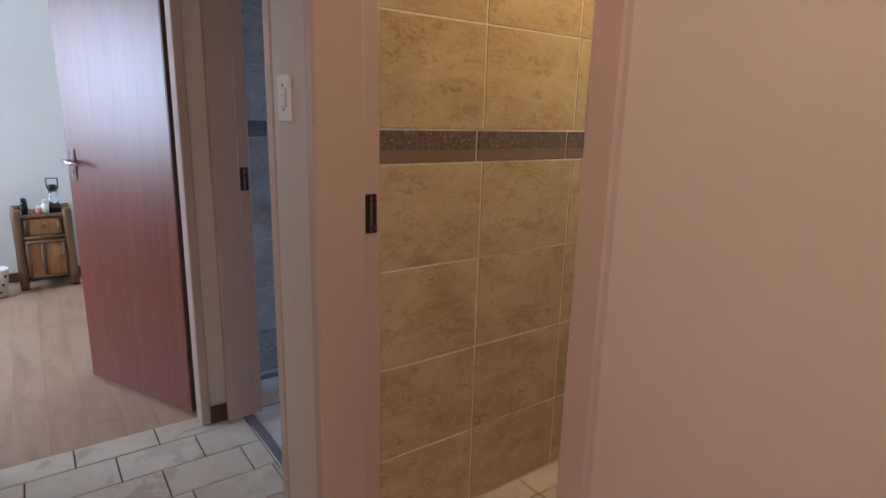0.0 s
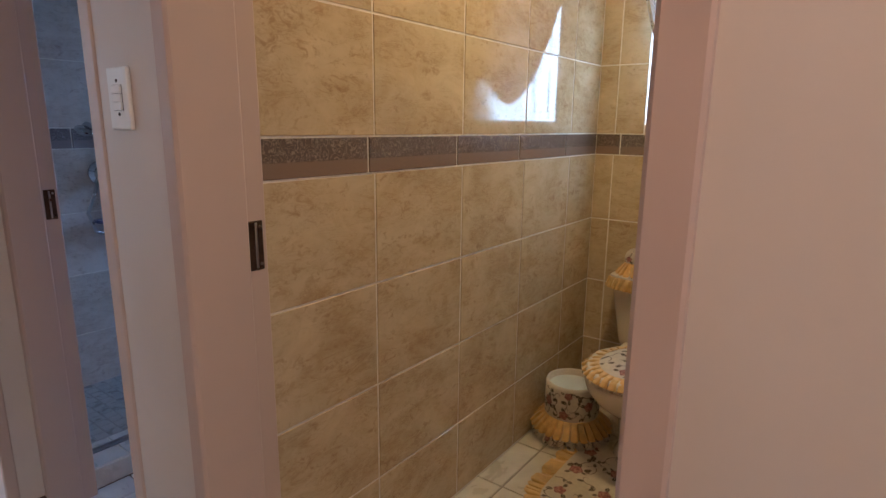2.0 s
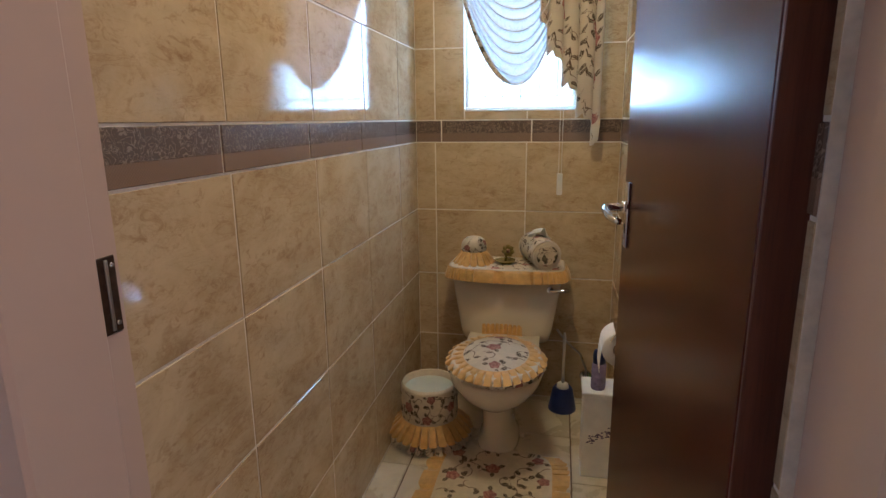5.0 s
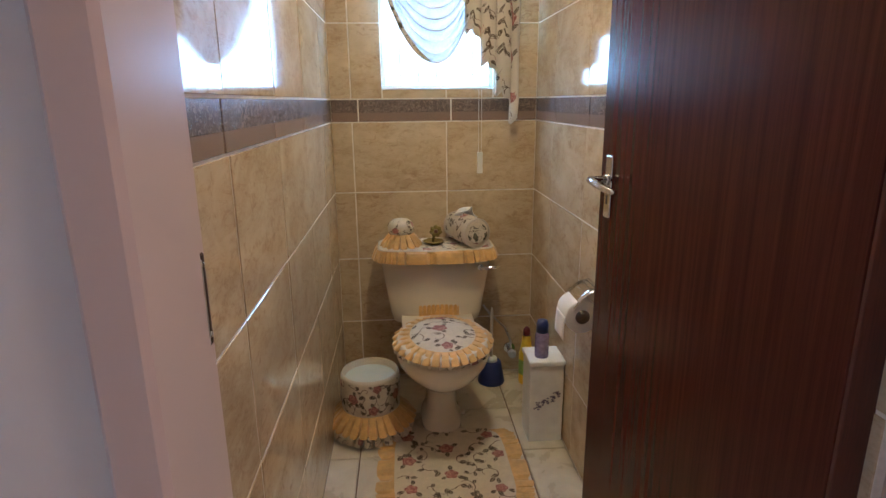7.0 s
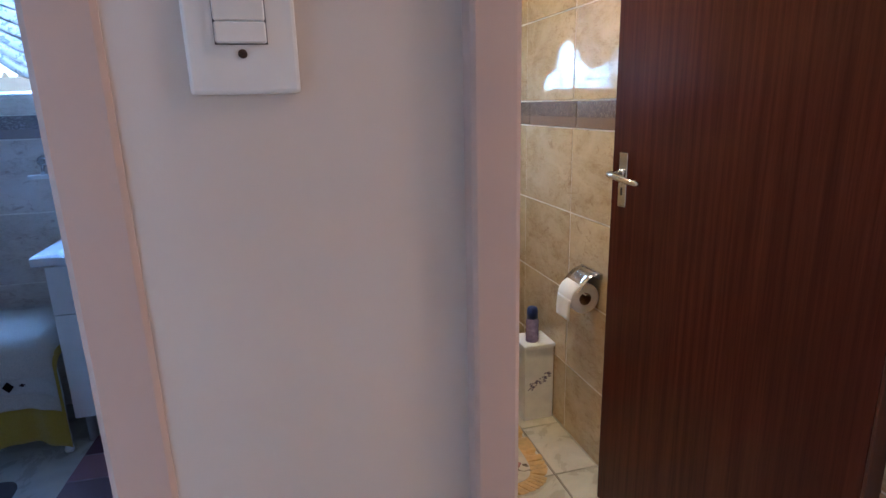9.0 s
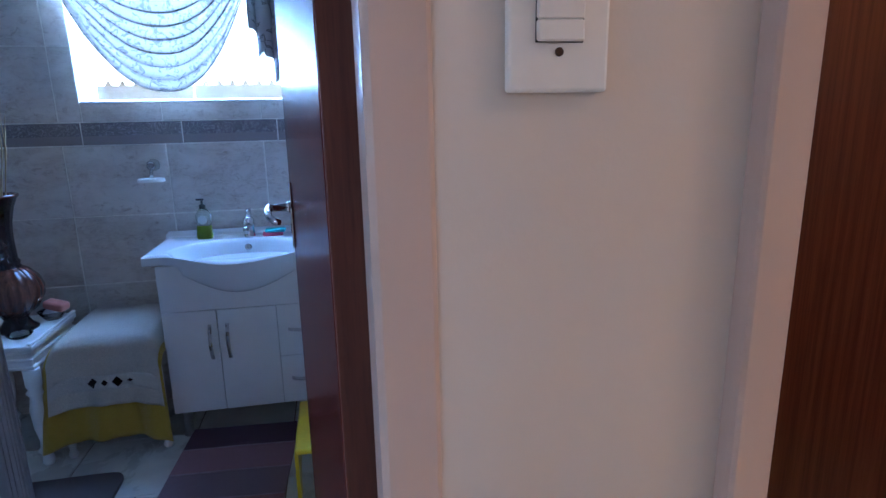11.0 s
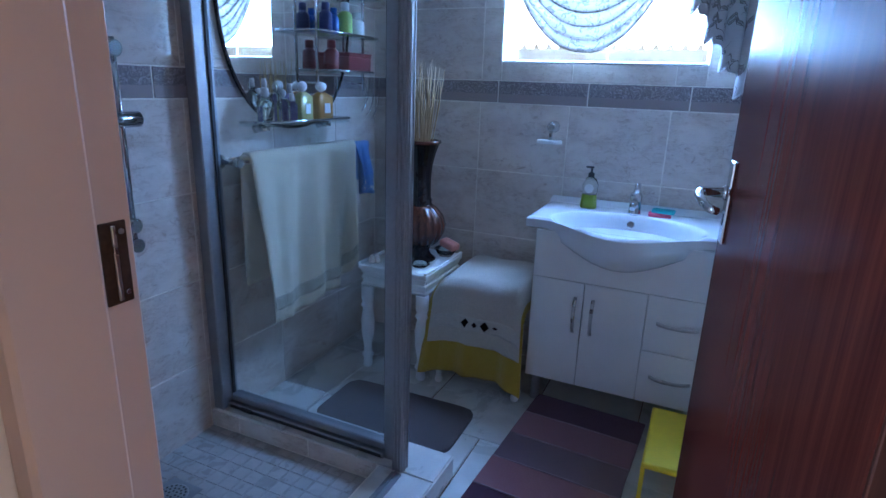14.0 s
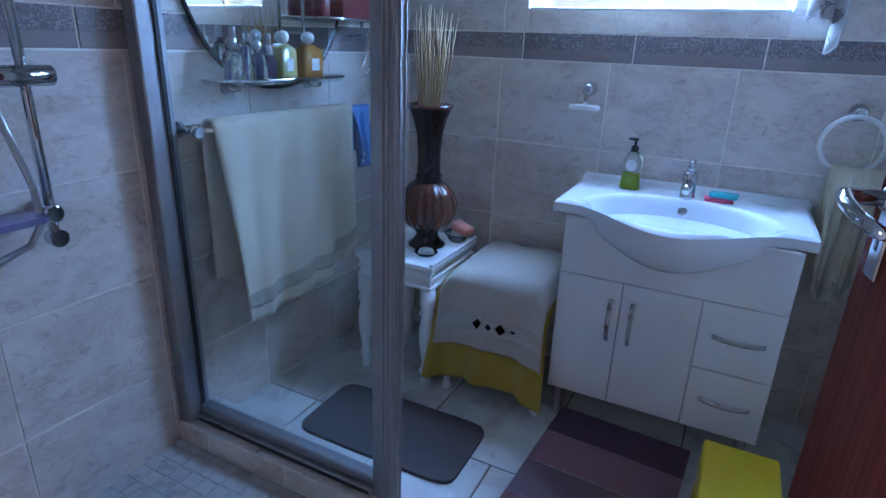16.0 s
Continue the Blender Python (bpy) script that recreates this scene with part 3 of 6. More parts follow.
wall_bf = slab((LX - 0.12, 0.042, -0.12), (-1.036, 0.170, CEILING), GROUT, "wall_bathroom_south", "tiled wall beside the bathroom door")

# bedroom
slab((-4.2, -3.7, 0), (-4.0, 0.6, CEILING), BEDPAINT, "wall_bedroom_west", "pale painted bedroom wall")
slab((-4.2, 0.45, 0), (LX - 0.12, 0.6, CEILING), BEDPAINT, "wall_bedroom_north_1", "pale painted bedroom wall")
slab((LX - 0.12, -0.03, 0), (-1.19, 0.04, CEILING), BEDPAINT, "wall_bedroom_north_2", "pale painted bedroom wall")
slab((-1.19, -3.7, 0), (-1.05, -1.32, CEILING), BEDPAINT, "wall_bedroom_east", "pale painted bedroom wall")
for i, (x0, x1, z0, z1) in enumerate(((-4.2, -3.8, 0, CEILING), (-2.2, -1.05, 0, CEILING), (-3.8, -2.2, 0, 1.0), (-3.8, -2.2, 2.2, CEILING))):
    slab((x0, -3.0, z0), (x1, -2.85, z1), BEDPAINT, f"wall_bedroom_south_{i + 1}", "pale painted bedroom wall round its window")
slab((-4.0, -0.9, 0), (-3.985, 0.45, 0.07), SKIRT, "baseboard_bedroom", "brown wooden skirting", "baseboard")


def door_frame(name, label, jambs, axis='x'):
    """A pressed steel frame: each jamb a stepped post (front trim, reveal, rebate)."""
    ob = tagged(new(name), label, "door frame", kind="structure")
    for outline in jambs:
        part("jamb", extrude(outline, 0.0, 2.09, 0.0), ENAMEL, ob)
    return ob


def jamb(edge, sign, y0, y1, step, trim=0.043):
    """Outline of a jamb whose reveal stands at x = edge and whose wall lies towards sign."""
    s = sign
    pts = [(edge + s * trim, y0 + 0.013), (edge + s * trim, y0 + 0.003), (edge + s * (trim - 0.004), y0), (edge + s * 0.006, y0), (edge, y0 + 0.006),
           (edge, step - 0.004), (edge + s * 0.003, step), (edge + s * 0.014, step), (edge + s * 0.014, y1 - 0.003), (edge + s * 0.017, y1), (edge + s * trim, y1)]
    return pts if s < 0 else pts[::-1]


def head_beam(parent, x0, x1, y0, y1):
    part("head", bm_box((x0, y0, 2.05), (x1, y1, 2.088), 0.004), ENAMEL, parent)


def strike_plate(parent, m, h):
    """Recessed keep in a jamb, its paint chipped off."""
    pl = part("strike_plate", moved(bm_box((-0.016, -0.0015, 0), (0.016, 0.0015, h), 0.001), m), DARKMETAL, parent, "tarnished brown strike plate with chipped paint")
    part("lip", moved(bm_box((-0.003, -0.004, 0.004), (0.002, -0.001, h - 0.004), 0.0008), m), STEEL, pl)
    for z in (0.012, h - 0.012):
        part("screw", moved(lathe([(0.0035, -0.001), (0.003, 0.001)], 10), m @ pose(0.009, -0.002, z, 90, 0, 0)), STEEL, pl)


frame_t = door_frame("door_frame_1", "beige enamelled steel frame of the toilet door",
                     [jamb(0.098, -1, -0.013, 0.168, 0.119, 0.046), jamb(0.880, 1, -0.013, 0.168, 0.119, 0.049)])
head_beam(frame_t, 0.084, 0.894, -0.012, 0.166)
strike_plate(frame_t, pose(0.0855, 0.141, 1.016, 0, 0, 90), 0.100)
frame_b = door_frame("door_frame_2", "beige enamelled steel frame of the bathroom door",
                     [jamb(-1.0, -1, 0.035, 0.186, 0.137, 0.036), jamb(-0.268, 1, 0.005, 0.206, 0.12, 0.051)])
head_beam(frame_b, -1.014, -0.254, 0.04, 0.185)
strike_plate(frame_b, pose(-1.0125, 0.160, 1.000, 0, 0, 90), 0.094)
frame_d = tagged(new("door_frame_3"), "beige enamelled steel frame of the bedroom door", "door frame", kind="structure")
for y0, y1, s in ((-0.070, -0.033, 1), (-0.985, -0.925, -1)):
    part("jamb", bm_box((-1.118, y0, 0), (-1.024, y1, 2.09), 0.004), ENAMEL, frame_d)
part("head", bm_box((-1.116, -0.98, 2.05), (-1.026, -0.036, 2.088), 0.004), ENAMEL, frame_d)


def door_leaf(name, m, w, label, veneer=DOORWOOD, thick=0.040):
    """A flush veneered door hung at local (0, 0); the leaf runs along local -x, its outer face at local y = 0."""
    ob = tagged(new(name), label, "door", kind="structure")
    ob.matrix_world = m
    part("leaf", bm_box((-w, 0.0, 0.008), (-0.006, thick, 2.035), 0.0015), veneer, ob)
    part("lipping", bm_box((-0.0055, 0.001, 0.008), (0.0005, thick - 0.001, 2.035), 0.001), LIPWOOD, ob, "brown timber edge lipping, widened on two doors for a shadow gap")
    for side, y in ((-1, 0.0), (1, thick)):
        plate = part("handle_plate", bm_box((-w + 0.036, min(y, y + side * 0.006), 0.985), (-w + 0.070, max(y, y + side * 0.006), 1.135), 0.003, 2), CHROME, ob, "chrome back plate with a keyhole")
        x = -w + 0.053
        bar = [Vector((x, y + side * 0.004, 1.078)), Vector((x, y + side * 0.040, 1.078)), Vector((x + 0.006, y + side * 0.052, 1.079)), Vector((x + 0.04, y + side * 0.056, 1.076)),
               Vector((x + 0.085, y + side * 0.053, 1.070)), Vector((x + 0.108, y + side * 0.045, 1.066)), Vector((x + 0.116, y + side * 0.034, 1.064))]
        part("lever", tube(bar, [0.009, 0.009, 0.009, 0.0085, 0.008, 0.0075, 0.006], 12), CHROME, plate, "curved chrome lever")
        part("rose", moved(lathe([(0.0135, 0), (0.0135, 0.007), (0.011, 0.010)], 20), pose(x, y + side * 0.004, 1.078, 90 * -side if side > 0 else 90, 0, 0)), CHROME, plate)
        part("keyhole", bm_box((x - 0.004, min(y + side * 0.0055, y + side * 0.0068), 1.018), (x + 0.004, max(y + side * 0.0055, y + side * 0.0068), 1.040), 0.0005), BLACKPL, plate)
    for z in (0.26, 1.78):
        part("hinge", bm_join(lathe([(0.006, z - 0.04), (0.006, z + 0.04)], 10), bm_box((-0.001, 0.004, z - 0.04), (0.0012, 0.028, z + 0.04))), LIPWOOD, ob, "brown painted butt hinge")
    return ob


# thickness past 0.040 stands for the shadow gap beside doors 1 and 2
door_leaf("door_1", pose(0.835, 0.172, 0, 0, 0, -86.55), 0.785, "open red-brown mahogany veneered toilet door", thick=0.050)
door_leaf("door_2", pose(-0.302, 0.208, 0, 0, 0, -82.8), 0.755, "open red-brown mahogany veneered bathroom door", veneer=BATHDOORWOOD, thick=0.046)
door_leaf("door_3", pose(-1.153, -0.080, 0, 0, 0, 25.6), 0.74, "open orange-brown varnished mahogany bedroom door, wood lightened for daylight", veneer=BEDDOORWOOD)

# threshold strip between hall and bathroom
structure("trim_threshold", bm_box((-1.0, 0.100, -0.004), (-0.268, 0.140, 0.004), 0.002), ALU, "grey aluminium threshold strip", "trim")


def window_unit(name, x0, x1, z0, z1, y, label, bars):
    ob = tagged(new(name), label, "window", kind="structure")
    t = 0.028
    rim = bm_join(bm_box((x0, y, z0), (x1, y + 0.035, z0 + t * 0.6), 0.003), bm_box((x0, y, z1 - t), (x1, y + 0.035, z1), 0.003),
                  bm_box((x0, y, z0 + t * 0.6), (x0 + t * 0.6, y + 0.035, z1 - t), 0.003), bm_box((x1 - t * 0.6, y, z0 + t * 0.6), (x1, y + 0.035, z1 - t), 0.003))
    part("window_frame", rim, WHITEPLAST, ob)
    pane = part("pane", bm_box((x0 + t * 0.5, y + 0.015, z0 + t * 0.5), (x1 - t * 0.5, y + 0.019, z1 - t * 0.5)), GLASS, ob)
    pane.visible_shadow = False
    for i in range(bars):
        x = x0 + (x1 - x0) * (i + 1) / (bars + 1)
        part("burglar_bar", bm_box((x - 0.004, y + 0.045, z0 + 0.002), (x + 0.004, y + 0.053, z1 - 0.002)), WHITEPLAST, ob)
    for z in (z0 + 0.06, z0 + 0.30) if bars > 1 else ():
        part("burglar_rail", bm_box((x0 + 0.004, y + 0.054, z - 0.003), (x1 - 0.004, y + 0.060, z + 0.003)), WHITEPLAST, ob)
    return ob


wt = window_unit("window_1", WT[0], WT[1], WT[2], WT[3], TY + 0.035, "white framed toilet window with burglar bars", 5)
wb = window_unit("window_2", WB[0], WB[1], WB[2], WB[3], WY + 0.13, "white framed bathroom window", 1)
part("window_sill", bm_box((WB[0] + 0.003, WY - 0.004, WB[2] - 0.003), (WB[1] - 0.003, WY + 0.128, WB[2] + 0.008), 0.003), WHITEPLAST, wb)
part("window_sill", bm_box((WT[0] + 0.003, TY - 0.004, WT[2] - 0.003), (WT[1] - 0.003, TY + 0.033, WT[2] + 0.005), 0.002), WHITEPLAST, wt)
wd = window_unit("window_3", -3.8, -2.2, 1.0, 2.2, -2.95, "white framed bedroom window", 1)
# unseen window, added to fill the opening the hall fill passes through
wh = tagged(new("window_4"), "unseen white framed window added at the hall end", "window", kind="structure")
part("window_frame", bm_join(bm_box((2.63, -1.05, 0.7), (2.67, -0.15, 0.74)), bm_box((2.63, -1.05, 2.16), (2.67, -0.15, 2.2)), bm_box((2.63, -1.05, 0.74), (2.67, -1.01, 2.16)), bm_box((2.63, -0.19, 0.74), (2.67, -0.15, 2.16))), WHITEPLAST, wh)
hall_pane = part("pane", bm_box((2.648, -1.03, 0.72), (2.652, -0.17, 2.18)), GLASS, wh)
hall_pane.visible_shadow = False

# precast garden wall with a spiked coping, seen through the windows
garden = tagged(new("garden_wall"), "beige precast concrete garden wall with spiked coping", "garden wall", kind="structure")
part("panel", bm_box((-3.5, 3.25, -0.25), (0.05, 3.33, 1.476), 0.004), PLASTER, garden)
spikes = bmesh.new()
for i in range(46):
    x = -3.44 + i * 0.076
    b = bmesh.ops.create_cone(spikes, segments=6, radius1=0.020, radius2=0.007, depth=0.03, cap_ends=True)
    bmesh.ops.translate(spikes, vec=(x, 3.29, 1.489), verts=b["verts"])
part("coping_spikes", spikes, PLASTER, garden)

# bright hazy sky beyond the garden
haze = Nodes("bright_hazy_sky").done((0.8, 0.85, 0.9), 1.0, 0.0, Emission_Color=(0.90, 0.95, 1.0), Emission_Strength=3.0)
structure("backdrop_sky", bm_box((-22, 24.0, -0.25), (22, 24.1, 22)), haze, "bright white hazy sky", "sky")

# ---- hall things ----
sw = thing("light_switch", pose(-0.1225, 0.0095, 1.289), "white plastic three-rocker light switch on the cream pier", "light switch")
part("cover_plate", bm_box((-0.040, -0.009, 0.0), (0.040, 0.0, 0.116), 0.003, 2), WHITEPLAST, sw)
# black sheet gives the rocker gap its shade
part("surround", bm_box((-0.0188, -0.0096, 0.0355), (0.0188, -0.008, 0.0835), 0.0004), BLACKPL, sw, "black sheet for the shaded gap round the rockers")
for i in range(3):
    part("rocker", moved(bm_box((-0.0182, -0.003, -0.0076), (0.0182, 0.002, 0.0076), 0.0012), pose(0, -0.0105, 0.0438 + i * 0.0157, 6 if i % 2 else -6)), WHITEPLAST, sw)
for z in (0.029, 0.091):
    part("screw", moved(lathe([(0.0034, 0.0), (0.0034, 0.0012), (0.002, 0.0018)], 12), pose(0, -0.0088, z, 90)), DARKMETAL, sw, "small dark screw")

for nm, x, y in (("ceiling_lamp", 1.35, -0.62), ("ceiling_lamp", 0.45, 1.0)):
    cl = thing(nm, pose(x, y, CEILING), "round opal glass ceiling lamp, lit", "ceiling lamp", "ceiling lamps")
    part("base", lathe([(0.075, -0.022), (0.08, 0.0)], 24), WHITEPLAST, cl)
    part("shade", smooth(lathe([(0.02, -0.075), (0.06, -0.066), (0.075, -0.045), (0.072, -0.023)], 24)), BULBLIT, cl, "lit opal glass shade")

# ---- bedroom things ----
ped = thing("bedside_cabinet", pose(-3.70, -0.508, 0), "rustic log-framed wooden bedside cabinet, drawer over door", "bedside cabinet")
for y in (-0.155, 0.155):
    for x in (-0.02, -0.29):
        part("post", moved(lathe([(0.030, 0.0), (0.033, 0.1), (0.029, 0.3), (0.032, 0.57), (0.026, 0.59)], 14), pose(x, y, 0)), LOGWOOD, ped)
part("body", bm_box((-0.29, -0.14, 0.07), (-0.03, 0.14, 0.53), 0.004), LOGWOOD, ped)
part("top", bm_box((-0.31, -0.18, 0.53), (0.0, 0.18, 0.556), 0.010, 2), LOGWOOD, ped)
part("rail", moved(lathe([(0.017, -0.13), (0.019, 0), (0.016, 0.13)], 10), pose(-0.015, 0, 0.385, 90)), LOGWOOD, ped)
dr = part("drawer", bm_box((-0.03, -0.115, 0.405), (-0.010, 0.115, 0.520), 0.004), PINEWOOD, ped, "orange pine drawer front")
part("knob", moved(lathe([(0.008, 0), (0.018, 0.008), (0.014, 0.018)], 12), pose(-0.010, 0, 0.462, 0, 90, 0)), LOGWOOD, dr)
for y in (-0.10, 0.10):
    part("rib", moved(lathe([(0.014, 0.41), (0.015, 0.515)], 8), pose(-0.008, y, 0)), LOGWOOD, dr)
dd = part("door", bm_box((-0.03, -0.125, 0.075), (-0.010, 0.125, 0.365), 0.004), PINEWOOD, ped, "orange pine panel door")
for y in (-0.112, -0.02, 0.112):
    part("stile", moved(lathe([(0.013, 0.08), (0.015, 0.2), (0.013, 0.36)], 8), pose(-0.008, y, 0)), LOGWOOD, dd)
for z in (0.09, 0.35):
    part("cross_rail", moved(lathe([(0.013, -0.11), (0.013, 0.11)], 8), pose(-0.004, 0, z, 90)), LOGWOOD, dd)
part("knob", moved(lathe([(0.007, 0), (0.015, 0.008), (0.011, 0.016)], 12), pose(-0.004, 0.09, 0.24, 0, 90, 0)), LOGWOOD, dd)

lan = thing("camping_lantern", pose(-3.79, -0.42, 0.556), "black and clear plastic camping lantern with a carry handle", "lantern")
part("base", lathe([(0.045, 0.0), (0.047, 0.05), (0.036, 0.062)], 20), BLACKPL, lan)
part("globe", lathe([(0.031, 0.062), (0.031, 0.170)], 20), CLEARPL, lan, "clear globe")
part("cap", lathe([(0.036, 0.170), (0.034, 0.195), (0.015, 0.205)], 20), BLACKPL, lan)
part("carry_handle", tube([(0, -0.034, 0.185), (0, -0.036, 0.25), (0, 0.036, 0.25), (0, 0.034, 0.185)], 0.005, 8), BLACKPL, lan)
can = thing("deodorant_can", pose(-3.75, -0.606, 0.556), "small black spray can on the bedside cabinet", "can")
part("can_body", lathe([(0.020, 0), (0.021, 0.085), (0.015, 0.095)], 16), BLACKPL, can)
part("cap", lathe([(0.0165, 0.095), (0.0165, 0.115), (0.013, 0.118)], 16), BLACKPL, can)
for yy, col, hh, lab in ((-0.365, PINK, 0.055, "squat pink cream jar"), (-0.325, WHITEPLAST, 0.10, "white lotion bottle")):
    jar = thing("cosmetic_jar", pose(-3.75, yy - 0.156, 0.556), lab + " on the bedside cabinet", "jar")
    part("jar_body", lathe([(0.024, 0), (0.026, hh * 0.6), (0.018, hh * 0.75)], 16), col, jar)
    part("lid", lathe([(0.015, hh * 0.75), (0.015, hh)], 16), WHITEPLAST, jar)
ring = thing("wire_glasses", pose(-3.73, -0.56, 0.556), "folded dark-rimmed glasses on the bedside cabinet", "glasses")
for y in (-0.018, 0.018):
    part("lens_rim", moved(tube(arc((0, 0, 0), 0.016, 0, 345, 16, (0, 1, 0)), 0.0018, 6, True), pose(0, y, 0.019)), BLACKPL, ring)
bb = thing("plastic_bin", pose(-3.63, -0.825, 0), "small white plastic bin with dark round prints", "bin")
part("tub", lathe([(0.055, 0.004), (0.06, 0.0), (0.082, 0.185), (0.088, 0.188), (0.088, 0.198), (0.078, 0.198), (0.055, 0.01)], 28, caps=False), WHITEPLAST, bb)
part("bottom", lathe([(0.058, 0.003), (0.058, 0.008)], 24), WHITEPLAST, bb)
for a, z in ((10, 0.13), (35, 0.09), (-18, 0.06), (50, 0.15), (-35, 0.12), (20, 0.04)):
    q = 0.0605 + 0.022 * z / 0.185
    part("paw_print", moved(lathe([(0.012, 0), (0.011, 0.001)], 10), pose(0, 0, z, 0, 0, a) @ pose(q, 0, 0, 0, 84, 0)), BLACKPL, bb)

# ---- toilet things ----
def between(profile, z):
    """Radius at height z on a profile of (radius, height) pairs."""
    for (r0, z0), (r1, z1) in zip(profile, profile[1:]):
        if z0 <= z <= z1:
            return r0 + (r1 - r0) * (z - z0) / (z1 - z0)
    return profile[0][0] if z < profile[0][1] else profile[-1][0]


def vine_print(parent, fn, w, h, seed, keep, inks=PRINTS, pitch=0.056, size=1.0):
    """Roses, pointed leaves and curling tendrils printed on a surface fn(s, t, lift) in metres."""
    rnd = random.Random(seed)
    verts, faces, ink = [], [], []

    def strip(left, right, i, lift):
        for a, b, c, d in zip(left, left[1:], right[1:], right):
            if all(keep(*q) for q in (a, b, c, d)):
                n = len(verts)
                verts.extend(fn(q[0], q[1], lift) for q in (a, b, c, d))
                faces.append((n, n + 1, n + 2, n + 3))
                ink.append(i)

    def leaf(x, y, a, length):
        half = length * rnd.uniform(0.24, 0.34)
        mid = [(length * i / 6, half * math.sin(math.pi * i / 6) ** 0.8) for i in range(7)]
        ca, sa = math.cos(a), math.sin(a)
        lift = rnd.uniform(0.0001, 0.0003)
        for side in (1, -1):
            strip([(x + p * ca - side * q * sa, y + p * sa + side * q * ca) for p, q in mid],
                  [(x + p * ca - side * 0.0006 * sa, y + p * sa + side * 0.0006 * ca) for p, q in mid], 1, lift)

    def tendril(x, y, a, length, curl):
        left, right = [], []
        for i in range(15):
            ca, sa = math.cos(a), math.sin(a)
            t = 0.0011 * size * (1.15 - i / 20)
            left.append((x - t * sa, y + t * ca))
            right.append((x + t * sa, y - t * ca))
            x, y = x + ca * length / 14, y + sa * length / 14
            a += curl * (0.3 + i / 9) / 6
            if i in (3, 8) and rnd.random() < 0.8:
                leaf(x, y, a + rnd.choice((-0.9, 0.9)), size * rnd.uniform(0.015, 0.024))
        strip(left, right, 0, 0.00005)

    def rose(x, y, r):
        for j, (q, i) in enumerate(((1.0, 2), (0.78, 3), (0.60, 2), (0.38, 3), (0.20, 2))):
            off, n = rnd.uniform(0, 6), 5 - j // 2
            ring = [q * r * (1 + 0.13 * math.cos(n * 2 * math.pi * k / 18 + off)) for k in range(19)]
            shift = (r * 0.12 * j / 4 * math.cos(off), r * 0.12 * j / 4 * math.sin(off))
            strip([(x + shift[0] + g * math.cos(k * math.pi / 9), y + shift[1] + g * math.sin(k * math.pi / 9)) for k, g in enumerate(ring)],
                  [(x + shift[0], y + shift[1])] * 19, i, 0.00035 + 0.0001 * j)

    nx, ny = max(1, round(w / (pitch * size))), max(1, round(h / (pitch * size)))
    for i in range(nx):
        for j in range(ny):
            x = (i + 0.5 + rnd.uniform(-0.25, 0.25)) * w / nx - w / 2
            y = (j + 0.5 + rnd.uniform(-0.25, 0.25)) * h / ny - h / 2
            a = rnd.uniform(0, 6.28)
            if (i + 2 * j + seed) % 4 == 0:
                rose(x, y, size * rnd.uniform(0.015, 0.021))
                for d in (0.8, 2.9, 4.9):
                    leaf(x + 0.017 * size * math.cos(a + d), y + 0.017 * size * math.sin(a + d), a + d, size * rnd.uniform(0.016, 0.022))
            else:
                tendril(x, y, a, size * rnd.uniform(0.045, 0.07), rnd.choice((-1, 1)) * rnd.uniform(0.9, 1.7))
                tendril(x, y, a + 2.6, size * rnd.uniform(0.03, 0.05), rnd.choice((-1, 1)) * rnd.uniform(0.9, 1.9))
    me = bpy.data.meshes.new("rose_print")
    me.from_pydata(verts, [], faces)
    for m in inks:
        me.materials.append(m)
    for p, i in zip(me.polygons, ink):
        p.material_index = i
    ob = new("rose_print", me)
    ob.parent = parent
    return ob



tl = thing("toilet", pose(0.426, TY, 0), "cream porcelain close-coupled toilet with cistern", "toilet")


def oval(cx, cy, a, b, n=40, k=2.0, back=None):
    out = []
    for i in range(n):
        t = 2 * math.pi * i / n
        c, s = math.cos(t), math.sin(t)
        x = cx + a * math.copysign(abs(c) ** (2 / k), c)
        y = cy + b * math.copysign(abs(s) ** (2 / k), s)
        out.append((x, min(y, back) if back is not None else y))
    return out


def loft(rings, cap=True):
    """Skin between outlines of equal count, each a list of (x, y) at a height z."""
    bm = bmesh.new()
    vs = [[bm.verts.new((x, y, z)) for x, y in pts] for pts, z in rings]
    n = len(vs[0])
    for a, b in zip(vs, vs[1:]):
        for i in range(n):
            f = bm.faces.new((a[i], a[(i + 1) % n], b[(i + 1) % n], b[i]))
            f.smooth = True
    if cap:
        bm.faces.new(vs[0][::-1])
        bm.faces.new(vs[-1])
    return bm


part("bowl", loft([(oval(0, -0.385, 0.082, 0.140, k=2.8), 0.0), (oval(0, -0.385, 0.082, 0.140, k=2.8), 0.016), (oval(0, -0.39, 0.066, 0.125, k=2.8), 0.045), (oval(0, -0.40, 0.060, 0.130, k=2.8), 0.10), (oval(0, -0.41, 0.064, 0.145, k=2.6), 0.20),
                   (oval(0, -0.455, 0.098, 0.170), 0.235), (oval(0, -0.505, 0.140, 0.19), 0.285), (oval(0, -0.53, 0.166, 0.205), 0.335), (oval(0, -0.535, 0.176, 0.212), 0.375), (oval(0, -0.535, 0.170, 0.206), 0.385)]), PORCELAIN, tl)
part("shelf", loft([(oval(0, -0.24, 0.10, 0.19, k=4), 0.24), (oval(0, -0.24, 0.14, 0.215, k=4), 0.33), (oval(0, -0.24, 0.15, 0.215, k=4), 0.375)]), PORCELAIN, tl)
part("seat", loft([(oval(0, -0.535, 0.172, 0.212), 0.386), (oval(0, -0.535, 0.178, 0.217), 0.390), (oval(0, -0.535, 0.178, 0.217), 0.400), (oval(0, -0.535, 0.172, 0.21), 0.405)]), PORCELAIN, tl, "closed cream seat and lid")
